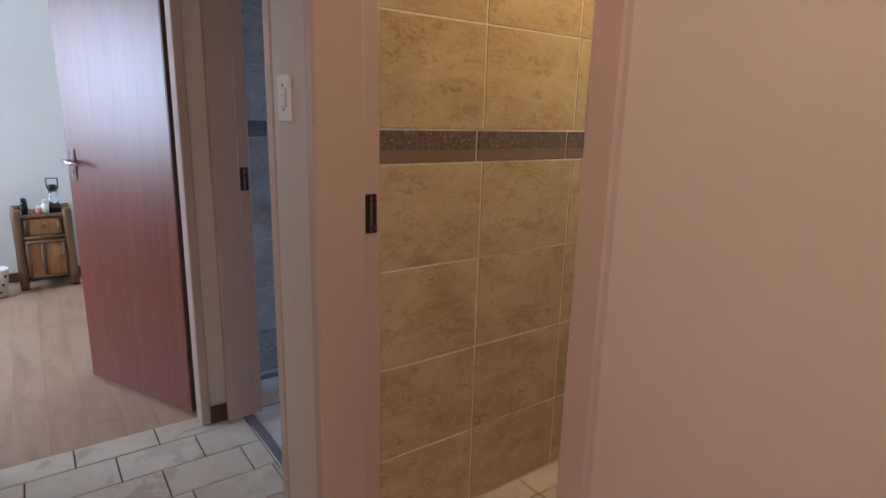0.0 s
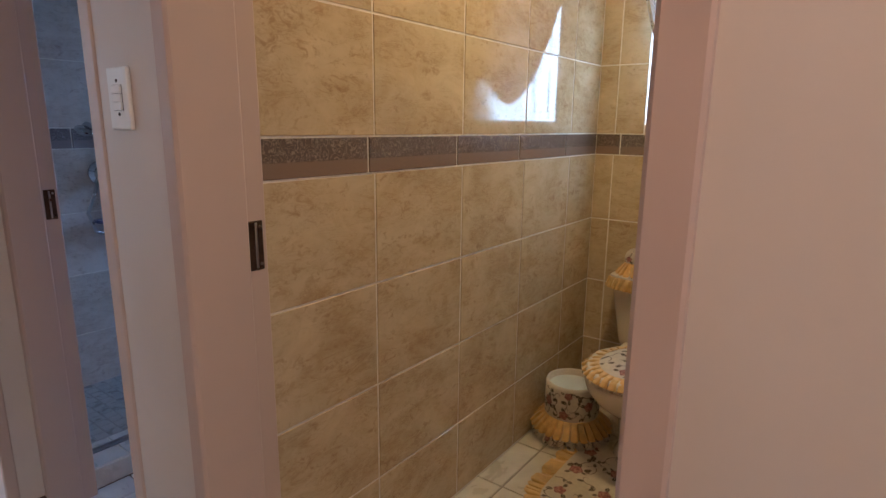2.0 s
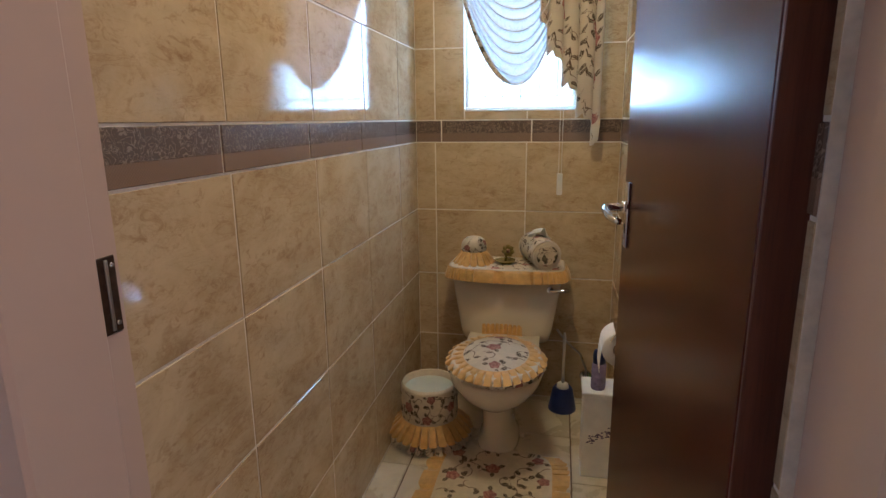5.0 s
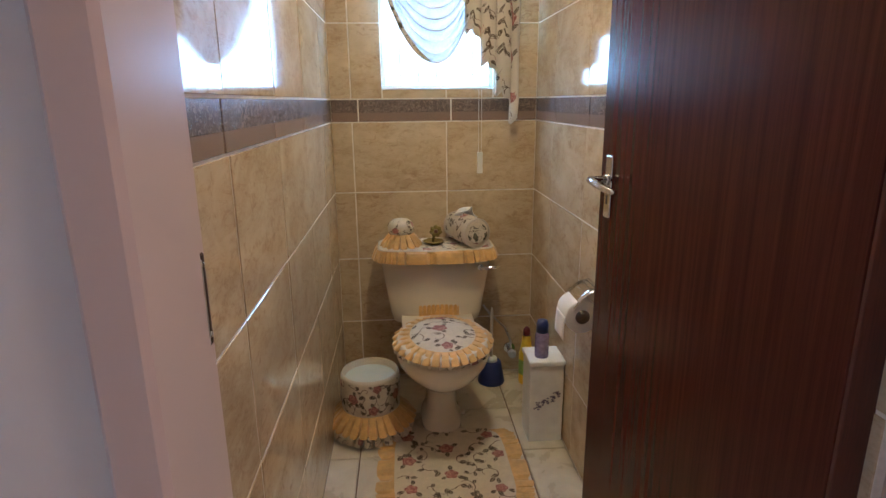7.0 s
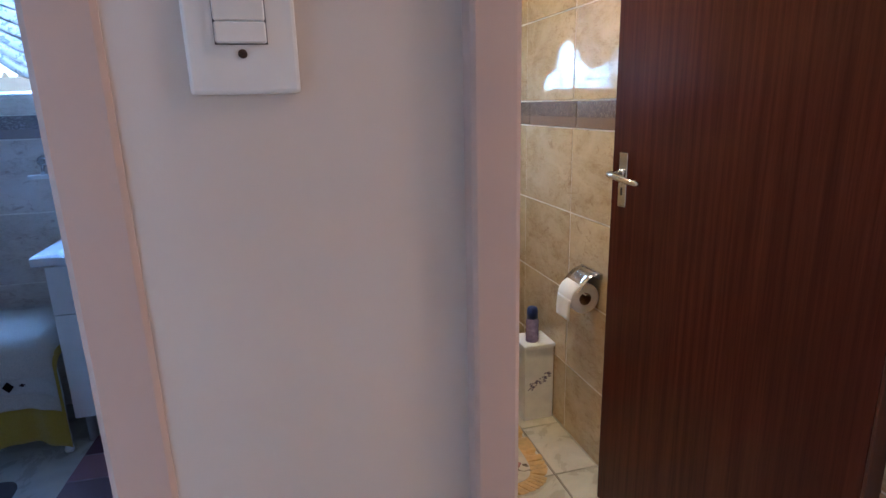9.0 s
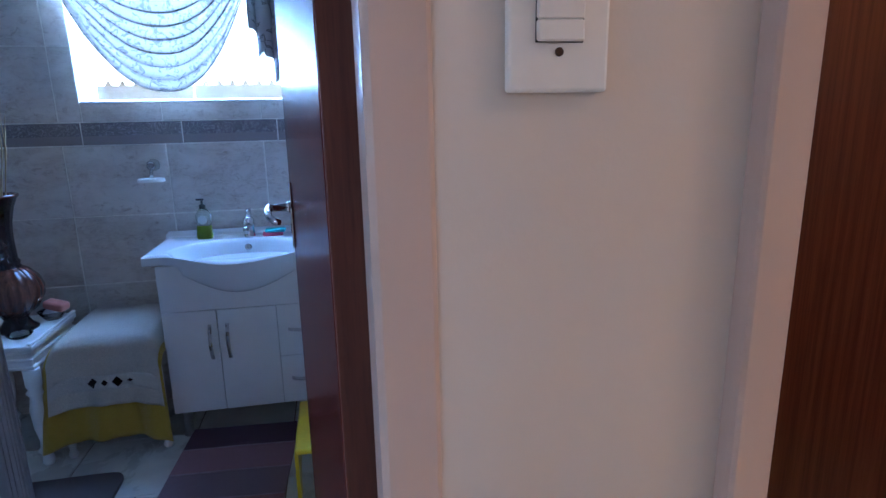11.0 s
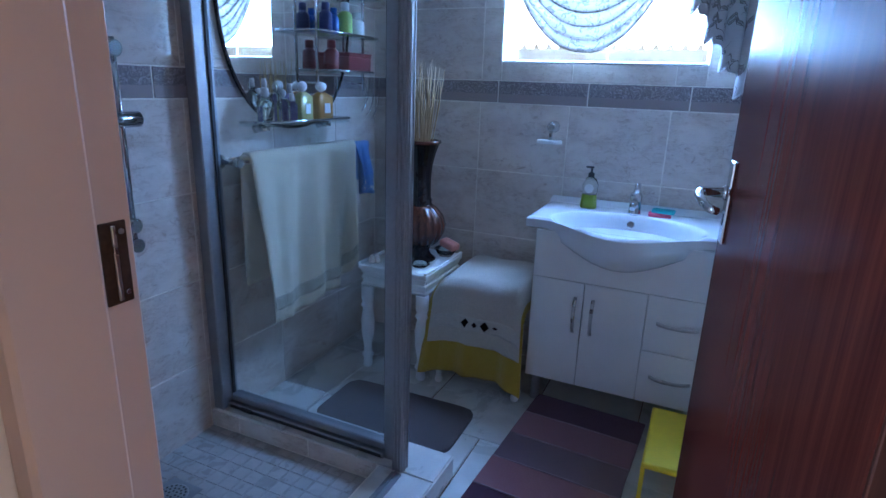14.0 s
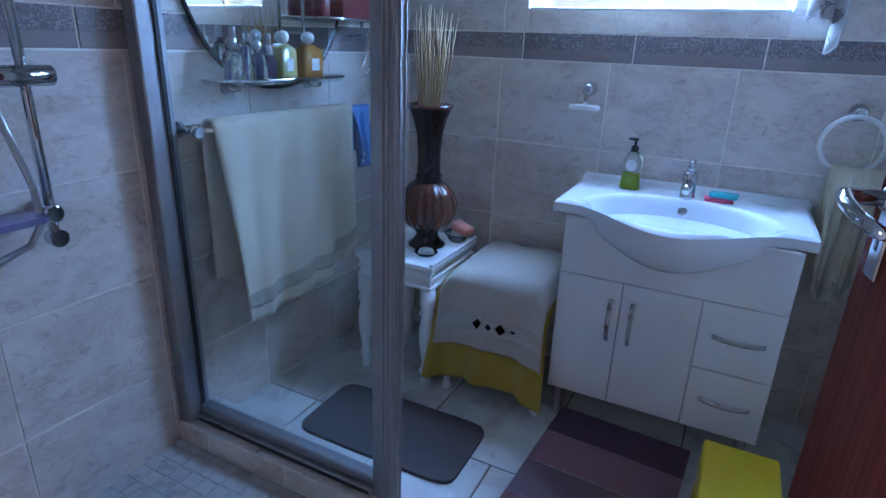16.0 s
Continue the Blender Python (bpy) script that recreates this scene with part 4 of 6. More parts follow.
part("lid", loft([(oval(0, -0.535, 0.170, 0.208), 0.4055), (oval(0, -0.535, 0.174, 0.213), 0.412), (oval(0, -0.535, 0.164, 0.20), 0.424)]), PORCELAIN, tl)
for x in (-0.075, 0.075):
    part("hinge", moved(lathe([(0.014, -0.02), (0.014, 0.02)], 12), pose(x, -0.335, 0.395, 0, 90)), PORCELAIN, tl)


def tank(hw, y0, y1, k=9, bow=0.034):
    """A box outline with rounded corners and a gently bowed front."""
    mid = (y0 + y1) / 2
    return [(x, y - bow * (1 - (x / hw) ** 2) if y < mid else y) for x, y in oval(0, mid, hw, (y1 - y0) / 2, 60, k)]


part("cistern", loft([(tank(0.168, -0.166, -0.016), 0.330), (tank(0.188, -0.178, -0.012), 0.344), (tank(0.196, -0.184, -0.012), 0.38), (tank(0.234, -0.204, -0.010), 0.628)]), PORCELAIN, tl)
part("cistern_lid", loft([(tank(0.238, -0.212, -0.008), 0.628), (tank(0.245, -0.220, -0.008), 0.635), (tank(0.245, -0.220, -0.008), 0.656), (tank(0.234, -0.206, -0.014), 0.665)]), PORCELAIN, tl)
lev = part("flush_lever", bm_join(moved(lathe([(0.014, 0), (0.013, 0.010)], 16), pose(0.186, -0.214, 0.588, 90)), tube([(0.186, -0.226, 0.588), (0.186, -0.238, 0.588), (0.199, -0.243, 0.589), (0.242, -0.245, 0.594), (0.262, -0.244, 0.596)], [0.006, 0.006, 0.006, 0.008, 0.006], 10)), CHROME, tl, "chrome flush lever")
part("floor_bolt_cover", moved(lathe([(0.012, 0), (0.009, 0.012)], 12), pose(0.092, -0.37, 0)), PORCELAIN, tl)


def ring_path(pts, z, centre):
    path = [Vector((x, y, z)) for x, y in pts]
    c = Vector((centre[0], centre[1], z))
    return path, [(p - c).normalized() for p in path]


# quilted lid cover with its frill
lc = thing("toilet_lid_cover", pose(0.426, TY - 0.535, 0.4245), "rose-print padded lid cover with a mustard pleated frill", "lid cover")
LIDX, LIDY = 0.124, 0.168


def lid_rise(q):
    return 0.004 + 0.020 * max(0.0, 1 - q ** 3.0)


part("pad", loft([(oval(0, 0, LIDX, LIDY), 0.0)] + [(oval(0, 0, LIDX * q, LIDY * q), lid_rise(q)) for q in (1.0, 0.95, 0.88, 0.78, 0.64, 0.48, 0.30, 0.12)]), CLOTHBASE, lc, "rose-print padded top")
vine_print(lc, lambda a, b, lift: Vector((a, b, lid_rise(math.hypot(a / LIDX, b / LIDY)) + 0.0012 + lift)), 0.25, 0.34, 3, size=1.3, keep=lambda a, b: math.hypot(a / LIDX, b / LIDY) < 0.97)
p, o = ring_path(oval(0, 0, LIDX - 0.003, LIDY - 0.003, 80), 0.006, (0, 0))
part("frill", ruffle(p, o, 0.062, 30, 0.0062, 0.026), FRILL, lc, "mustard pleated frill")
p, o = ring_path(oval(0, 0, 0.158, 0.196, 80), -0.008, (0, 0))
part("under_frill", ruffle(p, o, 0.024, 30, 0.007, 0.026), FABRIC, lc)
p = [Vector((-0.080 + 0.16 * i / 10, 0.196 + 0.012 * math.sin(math.pi * i / 10), 0.0)) for i in range(11)]
part("back_frill", ruffle(p, [Vector((0, 0.25, 1)).normalized()] * 11, 0.040, 9, 0.004, 0.0, False), FRILL, lc)

# cistern cover
cc = thing("cistern_cover", pose(0.426, TY - 0.124, 0.666), "rose-print cistern cover with a mustard pleated frill", "cistern cover")
part("cloth", loft([(tank(0.241, -0.096, 0.110, 8), 0.0), (tank(0.244, -0.099, 0.110, 8), 0.004), (tank(0.236, -0.090, 0.104, 8), 0.008)]), CLOTHBASE, cc, "rose-print cloth top")
vine_print(cc, lambda a, b, lift: Vector((a, b, 0.0085 + lift)), 0.46, 0.24, 5, lambda a, b: abs(a) < 0.226 and -0.086 - 0.034 * (1 - (a / 0.24) ** 2) < b < 0.096)
fr = [Vector((x, y, 0.004)) for x, y in tank(0.240, -0.096, 0.108, 6) if y < 0.085]
fr.sort(key=lambda q: math.atan2(q.x, -q.y))
out = [Vector((q.x * abs(q.x) * 4.0, -0.34 if q.y < -0.05 else -0.02, -0.10)).normalized() for q in fr]
part("frill", ruffle(fr, out, 0.028, 30, 0.0050, 0.040, False), FRILL, cc, "mustard pleated frill")

# spare roll cover
rc = thing("spare_roll_cover", pose(0.282, TY - 0.135, 0.6745), "rose-print domed spare roll cover with a mustard skirt", "roll cover")
DOME = [(0.048, 0.045), (0.054, 0.060), (0.055, 0.078), (0.049, 0.095), (0.034, 0.108), (0.016, 0.113), (0.004, 0.114)]
part("dome", smooth(lathe(DOME, 32)), CLOTHBASE, rc, "rose-print puffed dome")
vine_print(rc, lambda a, b, lift: Vector(((between(DOME, 0.080 + b) + 0.0012 + lift) * math.cos(a / 0.05), (between(DOME, 0.080 + b) + 0.0012 + lift) * math.sin(a / 0.05), 0.080 + b)), 0.314, 0.066, 7, lambda a, b: abs(b) < 0.031 and abs(a) < 0.157, size=0.7)
p, o = ring_path(oval(0, 0, 0.049, 0.049, 40), 0.052, (0, 0))
part("skirt", ruffle(p, [q + Vector((0, 0, -1.35)) for q in o], 0.038, 16, 0.005, 0.0), FRILL, rc, "mustard pleated skirt")
part("core", lathe([(0.044, 0.0), (0.045, 0.05)], 20), FABRIC, rc)

# flower dish
fd = thing("flower_dish", pose(0.418, TY - 0.140, 0.6745), "small olive ceramic flower ornament on a leaf dish", "ornament")
part("dish", lathe([(0.012, 0.0), (0.030, 0.003), (0.048, 0.014), (0.046, 0.016), (0.012, 0.006)], 20, 5, 0.12), OLIVE, fd)
part("stem", tube([(0, 0.01, 0.005), (0.004, 0.012, 0.04), (0.01, 0.006, 0.052)], 0.005, 8), OLIVE, fd)
for i in range(7):
    part("petal", moved(smooth(lathe([(0.002, 0.0), (0.011, 0.010), (0.009, 0.022), (0.002, 0.028)], 10)), pose(0.012, -0.002, 0.056, 0, 0, 0) @ pose(0, 0, 0, 0, 360 / 7 * i, 0) @ Matrix.Diagonal((1, 0.35, 1, 1))), OLIVE, fd)
part("flower_eye", moved(lathe([(0.009, 0), (0.008, 0.006), (0.002, 0.009)], 12), pose(0.012, -0.005, 0.056, 90)), LOGWOOD, fd)

# tissue box cover: a soft barrel lying front to back
tb = thing("tissue_box_cover", pose(0.560, TY - 0.135, 0.6745, 0, 0, 20), "rose-print quilted tissue box cover with a tissue pulled out", "tissue cover")
BARREL = [(0.74, -0.104), (0.94, -0.098), (1.0, -0.05), (1.0, 0.05), (0.94, 0.098), (0.74, 0.104)]
part("cover", moved(loft([(oval(0, 0, 0.060 * q, 0.062 * q, 36, 2.0), z) for q, z in BARREL]), pose(0, 0, 0.061, 90)), CLOTHBASE, tb, "rose-print quilted barrel")
vine_print(tb, lambda a, b, lift: Vector(((0.0612 * between(BARREL, b) + lift) * math.cos(a / 0.06), b, 0.061 + (0.0632 * between(BARREL, b) + lift) * math.sin(a / 0.06))), 0.376, 0.19, 9, lambda a, b: abs(b) < 0.094)
part("end_disc", moved(lathe([(0.044, 0.0), (0.044, 0.002), (0.036, 0.004)], 28), pose(0, -0.1035, 0.061, 90)), FABRIC, tb)
for y in (-0.098, 0.098):
    part("piping", moved(tube([Vector((x, y2, 0)) for x, y2 in oval(0, 0, 0.0575, 0.0595, 36)], 0.004, 8, True), pose(0, y, 0.061, 90)), TOWELB, tb, "corded piping")
part("tissue", sheet(lambda u, v: Vector((-0.034 + 0.068 * u + 0.012 * math.sin(v * 5), -0.03 + 0.07 * v + 0.014 * math.sin(u * 9 + v * 4), 0.117 + 0.050 * (1 - abs(2 * u - 1)) * (1 - v * 0.5) + 0.007 * math.sin(u * 12))), 14, 8, 0.001), PAPER, tb, "crumpled white tissue")

# floral waste bin
wbn = thing("waste_bin", pose(0.146, TY - 0.440, 0), "rose-print fabric-covered waste bin with a mustard frill", "waste bin")
DRUM = [(0.104, 0.0), (0.108, 0.01), (0.114, 0.13), (0.114, 0.238)]
part("drum", lathe(DRUM + [(0.108, 0.252), (0.101, 0.247), (0.100, 0.08)], 40, caps=False), CLOTHBASE, wbn, "rose-print fabric drum")
vine_print(wbn, lambda a, b, lift: Vector(((between(DRUM, 0.175 + b) + 0.0012 + lift) * math.cos(a / 0.113), (between(DRUM, 0.175 + b) + 0.0012 + lift) * math.sin(a / 0.113), 0.175 + b)), 0.71, 0.13, 4, lambda a, b: abs(b) < 0.063 and abs(a) < 0.355, pitch=0.044)
part("bottom", lathe([(0.100, 0.004), (0.100, 0.010)], 32), CLOTHBASE, wbn)
part("liner", lathe([(0.0985, 0.225), (0.095, 0.19)], 32), plain("pale_bin_liner", (0.62, 0.66, 0.60), 0.4, 0, 0.06, 14, 0.2), wbn, "pale green-white liner")
p, o = ring_path(oval(0, 0, 0.113, 0.113, 60), 0.106, (0, 0))
part("frill", ruffle(p, [q + Vector((0, 0, -0.95)) for q in o], 0.058, 28, 0.0065, 0.0), FRILL, wbn, "mustard pleated frill")
p, o = ring_path(oval(0, 0, 0.114, 0.114, 60), 0.072, (0, 0))
part("under_frill", ruffle(p, [q + Vector((0, 0, -1.2)) for q in o], 0.050, 26, 0.007, 0.0), FABRIC, wbn, "rose-print under-frill")

# pedestal mat with a cut-out for the pan
pm = thing("pedestal_mat", pose(0.442, 1.325, 0.0), "rose-print pedestal mat with mustard pleated border, laid round the toilet foot", "mat")
mat_o = [(x, y) for x, y in oval(0, 0, 0.205, 0.235, 56, 5)]
part("cloth", extrude(mat_o, 0.001, 0.010, 0.003), CLOTHBASE, pm, "rose-print cloth")
vine_print(pm, lambda a, b, lift: Vector((a, b, 0.0105 + lift)), 0.40, 0.46, 6, lambda a, b: abs(a) < 0.198 and abs(b) < 0.227, pitch=0.056, size=1.35)
p, o = ring_path(mat_o, 0.006, (0, 0))
keep = [i for i in range(len(p)) if p[i].y < 0.22]
order = sorted(keep, key=lambda i: math.atan2(p[i].x, -p[i].y))
part("frill", ruffle([p[i] for i in order], [Vector((p[i].x * 1.1, min(p[i].y, 0.0) if abs(p[i].x) < 0.19 else p[i].y * 0.12, 0)).normalized() for i in order], 0.060, 38, 0.0035, -0.001, False), FRILL, pm, "mustard pleated border")

# toilet brush
tbr = thing("toilet_brush", pose(0.680, TY - 0.105, 0), "white-handled toilet brush in a navy plastic holder", "toilet brush")
part("holder", lathe([(0.060, 0.0), (0.062, 0.005), (0.044, 0.098), (0.036, 0.108), (0.030, 0.104)], 28), NAVY, tbr, "navy tapered holder")
part("collar", lathe([(0.028, 0.100), (0.024, 0.122), (0.010, 0.126)], 20), WHITEPLAST, tbr)
part("shaft", lathe([(0.007, 0.12), (0.006, 0.25), (0.0075, 0.34), (0.004, 0.362)], 12), WHITEPLAST, tbr, "white plastic shaft")

# narrow white box
sb = thing("storage_box", pose(0.807, 1.520, 0), "tall white painted box with a lavender print", "storage box")
part("carcass", bm_box((-0.062, -0.062, 0.0), (0.066, 0.062, 0.318), 0.003), WHITEWOOD, sb)
part("lid", bm_box((-0.068, -0.070, 0.318), (0.069, 0.068, 0.335), 0.003), WHITEWOOD, sb)
pr = bmesh.new()
rnd = random.Random(5)
for i in range(46):
    t = rnd.random()
    x, z = -0.038 + 0.085 * t + rnd.uniform(-0.006, 0.006), 0.150 + 0.045 * t + rnd.uniform(-0.016, 0.016)
    v = [pr.verts.new((x + dx, -0.0628, z + dz)) for dx, dz in ((-0.005, 0), (0, -0.003), (0.006, 0.001), (0.001, 0.004))]
    pr.faces.new(v)
part("lavender_print", pr, LAVENDER, sb, "dark lavender sprig print")

sp = thing("air_freshener_can", pose(0.795, 1.500, 0.3355), "lilac air freshener can with a navy cap, on the white box", "spray can")
part("can_body", lathe([(0.024, 0.0), (0.0255, 0.004), (0.0255, 0.088), (0.021, 0.098)], 24), CANBLUE, sp, "lilac printed can")
part("cap", smooth(lathe([(0.0225, 0.098), (0.0225, 0.128), (0.018, 0.143), (0.006, 0.148)], 24)), NAVY, sp, "navy cap")
yb = thing("toilet_cleaner_bottle", pose(0.836, TY - 0.13, 0), "yellow toilet cleaner bottle with a red cap", "bottle")
part("bottle", lathe([(0.030, 0.0), (0.033, 0.01), (0.033, 0.14), (0.024, 0.19), (0.017, 0.235)], 20), YELLOWPL, yb)
part("cap", lathe([(0.018, 0.235), (0.016, 0.262), (0.006, 0.275)], 16), REDPL, yb, "red cap")
part("label_band", lathe([(0.0335, 0.05), (0.0335, 0.12)], 20, caps=False), GREENLBL, yb, "green label")
av = thing("angle_valve", pose(0.782, TY - 0.006, 0.12), "chrome angle valve on the tiled wall with a braided hose", "valve")
part("flange", moved(lathe([(0.028, 0), (0.026, 0.010)], 20), pose(0, 0.004, 0, 90)), CHROME, av)
part("valve_body", moved(lathe([(0.012, 0), (0.012, 0.06)], 16), pose(0, 0, 0, 90)), CHROME, av)
part("knob", moved(lathe([(0.018, 0), (0.020, 0.012), (0.017, 0.026)], 12), pose(0, -0.058, 0, 90)), STEEL, av)
part("hose", tube([(0, -0.035, 0.0), (-0.002, -0.035, 0.05), (-0.03, -0.035, 0.12), (-0.10, -0.05, 0.19), (-0.135, -0.06, 0.24)], 0.005, 8), STEEL, av)

# paper holder on the side wall
th = thing("toilet_roll_holder", pose(TX - 0.003, 1.19, 0.695), "chrome roll holder with a white toilet roll on the tiled wall", "roll holder")
part("wall_plate", bm_box((-0.012, -0.065, 0.0), (0.0, 0.065, 0.022), 0.002), CHROME, th)
part("hood", sheet(lambda u, v: Vector((-0.010 - 0.075 * v, -0.060 + 0.12 * u, 0.020 - 0.055 * v * v)), 4, 8, 0.0012), CHROME, th, "curved chrome hood")
part("spindle", tube([(-0.004, 0.062, 0.01), (-0.06, 0.066, -0.02), (-0.060, 0.062, -0.045), (-0.060, -0.07, -0.045)], 0.004, 8), CHROME, th)
roll = part("roll", moved(lathe([(0.022, -0.05), (0.050, -0.05), (0.052, -0.047), (0.052, 0.047), (0.050, 0.05), (0.022, 0.05)], 36, caps=False), pose(-0.054, 0, -0.065, 90)), PAPER, th, "white paper roll")
part("core_tube", moved(lathe([(0.0222, -0.05), (0.0222, 0.05)], 24, caps=False), pose(-0.054, 0, -0.065, 90)), LOGWOOD, roll, "brown cardboard core")
part("loose_sheet", sheet(lambda u, v: Vector((-0.1065 - 0.004 * math.sin(v * 2), -0.048 + 0.096 * u, -0.065 - 0.075 * v)), 4, 8, 0.0008), PAPER, roll)


def swag(name, m, x0, x1, top, low, mat, label, folds, depth=0.03, lean=0.5, border=0.0):
    """A draped swag: a catenary hem with overlapping folds running from corner to corner."""
    ob = thing(name, m, label, "curtain")
    w = x1 - x0

    def hem(u):
        return max(0.0, 1 - abs((u - lean) / (lean if u < lean else 1 - lean)) ** 2.2)

    def fn(u, v):
        h = hem(u)
        k = v * folds + 0.16 * math.sin(u * 7 + 1)
        turn = 2 * math.pi * k
        gather = 0.20 + 0.80 * h
        z = top - (top - low) * h * v - 0.02 * v + (top - low) / folds * 0.30 * gather * math.sin(turn) * min(1, 6 * (1 - v))
        y = -depth - depth * 0.55 * gather * math.cos(turn) + 0.004 * math.sin(u * 31 + v * 17)
        return Vector((x0 + w * u + 0.010 * math.sin(k * 3.1) * (u - 0.5), y, z))

    part("swag", sheet(fn, 56, folds * 14), mat, ob)
    part("hem", tube([fn(i / 60, 1.0) for i in range(61)], 0.003, 6), mat, ob)
    if border:
        part("printed_border", sheet(lambda u, v: fn(0.02 + 0.50 * u, 1.0) + Vector((-0.004 * v, -0.004, 0.004 + border * (v - 0.1) * (1 - u) ** 0.6)), 40, 4, 0.001), FABRIC, ob, "rose-print border band")
    part("curtain_rod", tube([(x0 - 0.06, 0.0, top + 0.01), (x1 + 0.16, 0.0, top + 0.01)], 0.009, 10), CHROME, ob)
    return ob


def tail(name, m, x0, x1, top, inner, tip, mat, label, pleats, inks, depth=0.022):
    """A cascading jabot: pleats whose hems step down towards the outer side in a zigzag."""
    ob = thing(name, m, label, "curtain")

    def fn(u, v):
        k = u * pleats
        f = k % 1.0
        step = (int(min(k, pleats - 0.001)) + (f if f < 0.5 else 1 - 0.3 * f)) / pleats
        low = inner + (tip - inner) * min(1, step) ** 0.9
        zig = 0.020 * math.sin(k * 2 * math.pi)
        x = x0 + (x1 - x0) * (u + 0.05 * math.sin(k * 2 * math.pi) * v)
        y = -0.012 - depth * (0.5 + 0.5 * math.cos(k * 2 * math.pi)) - 0.01 * math.sin(v * 5 + u * 7)
        return Vector((x, y, top + (low + zig - top) * v))

    part("jabot", sheet(fn, 60, 24, 0.0012), mat, ob)
    span_x, span_z = x1 - x0, top - (inner + tip) / 2
    vine_print(ob, lambda a, b, lift: fn(0.5 + a / span_x, min(1, max(0, 0.5 - b / span_z))) + Vector((0, -0.0022 - lift, 0)), span_x, span_z, 11, lambda a, b: abs(a) < span_x * 0.49 and abs(b) < span_z * 0.49, inks)
    p = [fn(i / 90, 1.0) for i in range(91)]
    part("hem", tube(p, 0.0035, 6), mat, ob)
    return ob


swag("swag_curtain", pose(0, TY - 0.018, 0), 0.14, 0.69, 2.10, 1.435, SWAGT, "cream voile swag with a faded rose print at the toilet window", 16, 0.036, 0.56, 0.07)
tail("curtain_tail", pose(0, TY - 0.045, 0), 0.535, 0.785, 2.10, 1.66, 1.165, TAILT, "rose-print cascading curtain tail beside the toilet window", 4, PRINTS)

cord = thing("blind_cord", pose(0.634, TY - 0.006, 0), "beaded blind cord with a pale plastic weight", "cord")
for dx in (-0.006, 0.006):
    part("bead_chain", bm_join(*[moved(lathe([(0.0005, -0.0022), (0.002, 0), (0.0005, 0.0022)], 6), pose(dx, -0.003, 1.045 + 0.0052 * i)) for i in range(52)]), WHITEPLAST, cord)
part("weight", bm_box((-0.012, -0.008, 0.955), (0.012, 0.002, 1.048), 0.002), WHITEPLAST, cord, "pale plastic cord weight")

# ---- bathroom: shower ----
KZ = 0.082
kerb_o = [(LX, 1.095), (-1.245, 1.105), (-1.245, 0.19), (-1.048, 0.19), (-1.048, 1.252), (LX, 1.252)]
kerb = structure("shower_kerb", extrude(kerb_o, 0.0, KZ - 0.006, 0.0), GROUT, "low tiled shower kerb in pale ceramic", "kerb")
tray = slab((LX, 0.170, -0.002), (-1.245, 1.100, 0.010), GROUTGREY, "shower_floor", "pale mosaic-tiled shower floor", "floor")
dn = thing("floor_drain", pose(-1.772, 0.760, 0.0125), "round perforated steel floor drain in the shower", "drain")
part("plate", bm_box((-0.062, -0.062, -0.0008), (0.062, 0.062, 0.0012), 0.0005), DRAINM, dn)
part("grate", lathe([(0.048, 0.0012), (0.048, 0.003), (0.044, 0.0045)], 28), DRAINM, dn)
for i in range(3):
    for j in range(6 * (i + 1)):
        a = 2 * math.pi * j / (6 * (i + 1))
        part("slot", moved(lathe([(0.0035, 0.0042), (0.0035, 0.0052)], 8), pose(0.013 * (i + 1) * math.cos(a), 0.013 * (i + 1) * math.sin(a), 0)), BLACKPL, dn)

PY = 1.170
en = thing("shower_enclosure", pose(0, 0, KZ), "grey aluminium shower enclosure with a clear glass panel", "shower screen")
wallpost = part("wall_channel", bm_join(bm_box((LX + 0.006, PY - 0.070, 0.0), (LX + 0.052, PY - 0.012, 1.88), 0.004), bm_box((LX + 0.006, PY - 0.012, 0.0), (LX + 0.040, PY + 0.018, 1.88), 0.003)), ALU, en)
part("seal", bm_box((LX + 0.0525, PY - 0.022, 0.05), (LX + 0.057, PY - 0.010, 1.84)), SEAL, en, "black rubber seal")
part("corner_post", bm_join(bm_box((-1.190, 1.092, 0.0), (-1.152, 1.134, 1.88), 0.006, 2), bm_box((-1.243, PY - 0.038, 0.0), (-1.190, PY - 0.002, 1.88), 0.003)), ALU, en)
part("seal", bm_box((-1.253, PY - 0.020, 0.05), (-1.2432, PY - 0.008, 1.84)), SEAL, en, "black rubber seal")
part("bottom_rail", bm_join(bm_box((LX + 0.05, PY - 0.045, 0.0), (-1.242, PY + 0.028, 0.022), 0.003), bm_box((LX + 0.055, PY - 0.030, 0.022), (-1.243, PY + 0.010, 0.050), 0.004)), ALU, en)
for dx in (0.006, 0.018, 0.030):
    part("rib", bm_box((-1.190 + dx - 0.003, 1.0885, 0.004), (-1.190 + dx + 0.003, 1.0925, 1.876), 0.001), ALU, en)
for dy in (0.010, 0.030):
    part("rib", bm_box((-1.1525, 1.092 + dy - 0.003, 0.004), (-1.1490, 1.092 + dy + 0.003, 1.876), 0.001), ALU, en)
part("rail_groove", bm_box((LX + 0.06, PY - 0.0455, 0.004), (-1.25, PY - 0.0442, 0.016)), SEAL, en)
part("drain_block", bm_box((LX + 0.115, PY - 0.0475, 0.002), (LX + 0.165, PY - 0.0448, 0.020), 0.001), BLACKPL, en)
part("top_rail", bm_box((LX + 0.05, PY - 0.030, 1.835), (-1.243, PY + 0.020, 1.88), 0.004), ALU, en)
gl = part("glass_panel", bm_box((LX + 0.045, PY - 0.013, 0.045), (-1.235, PY - 0.007, 1.845)), SHOWERGLASS, en, "clear glass panel")
gl.visible_shadow = False
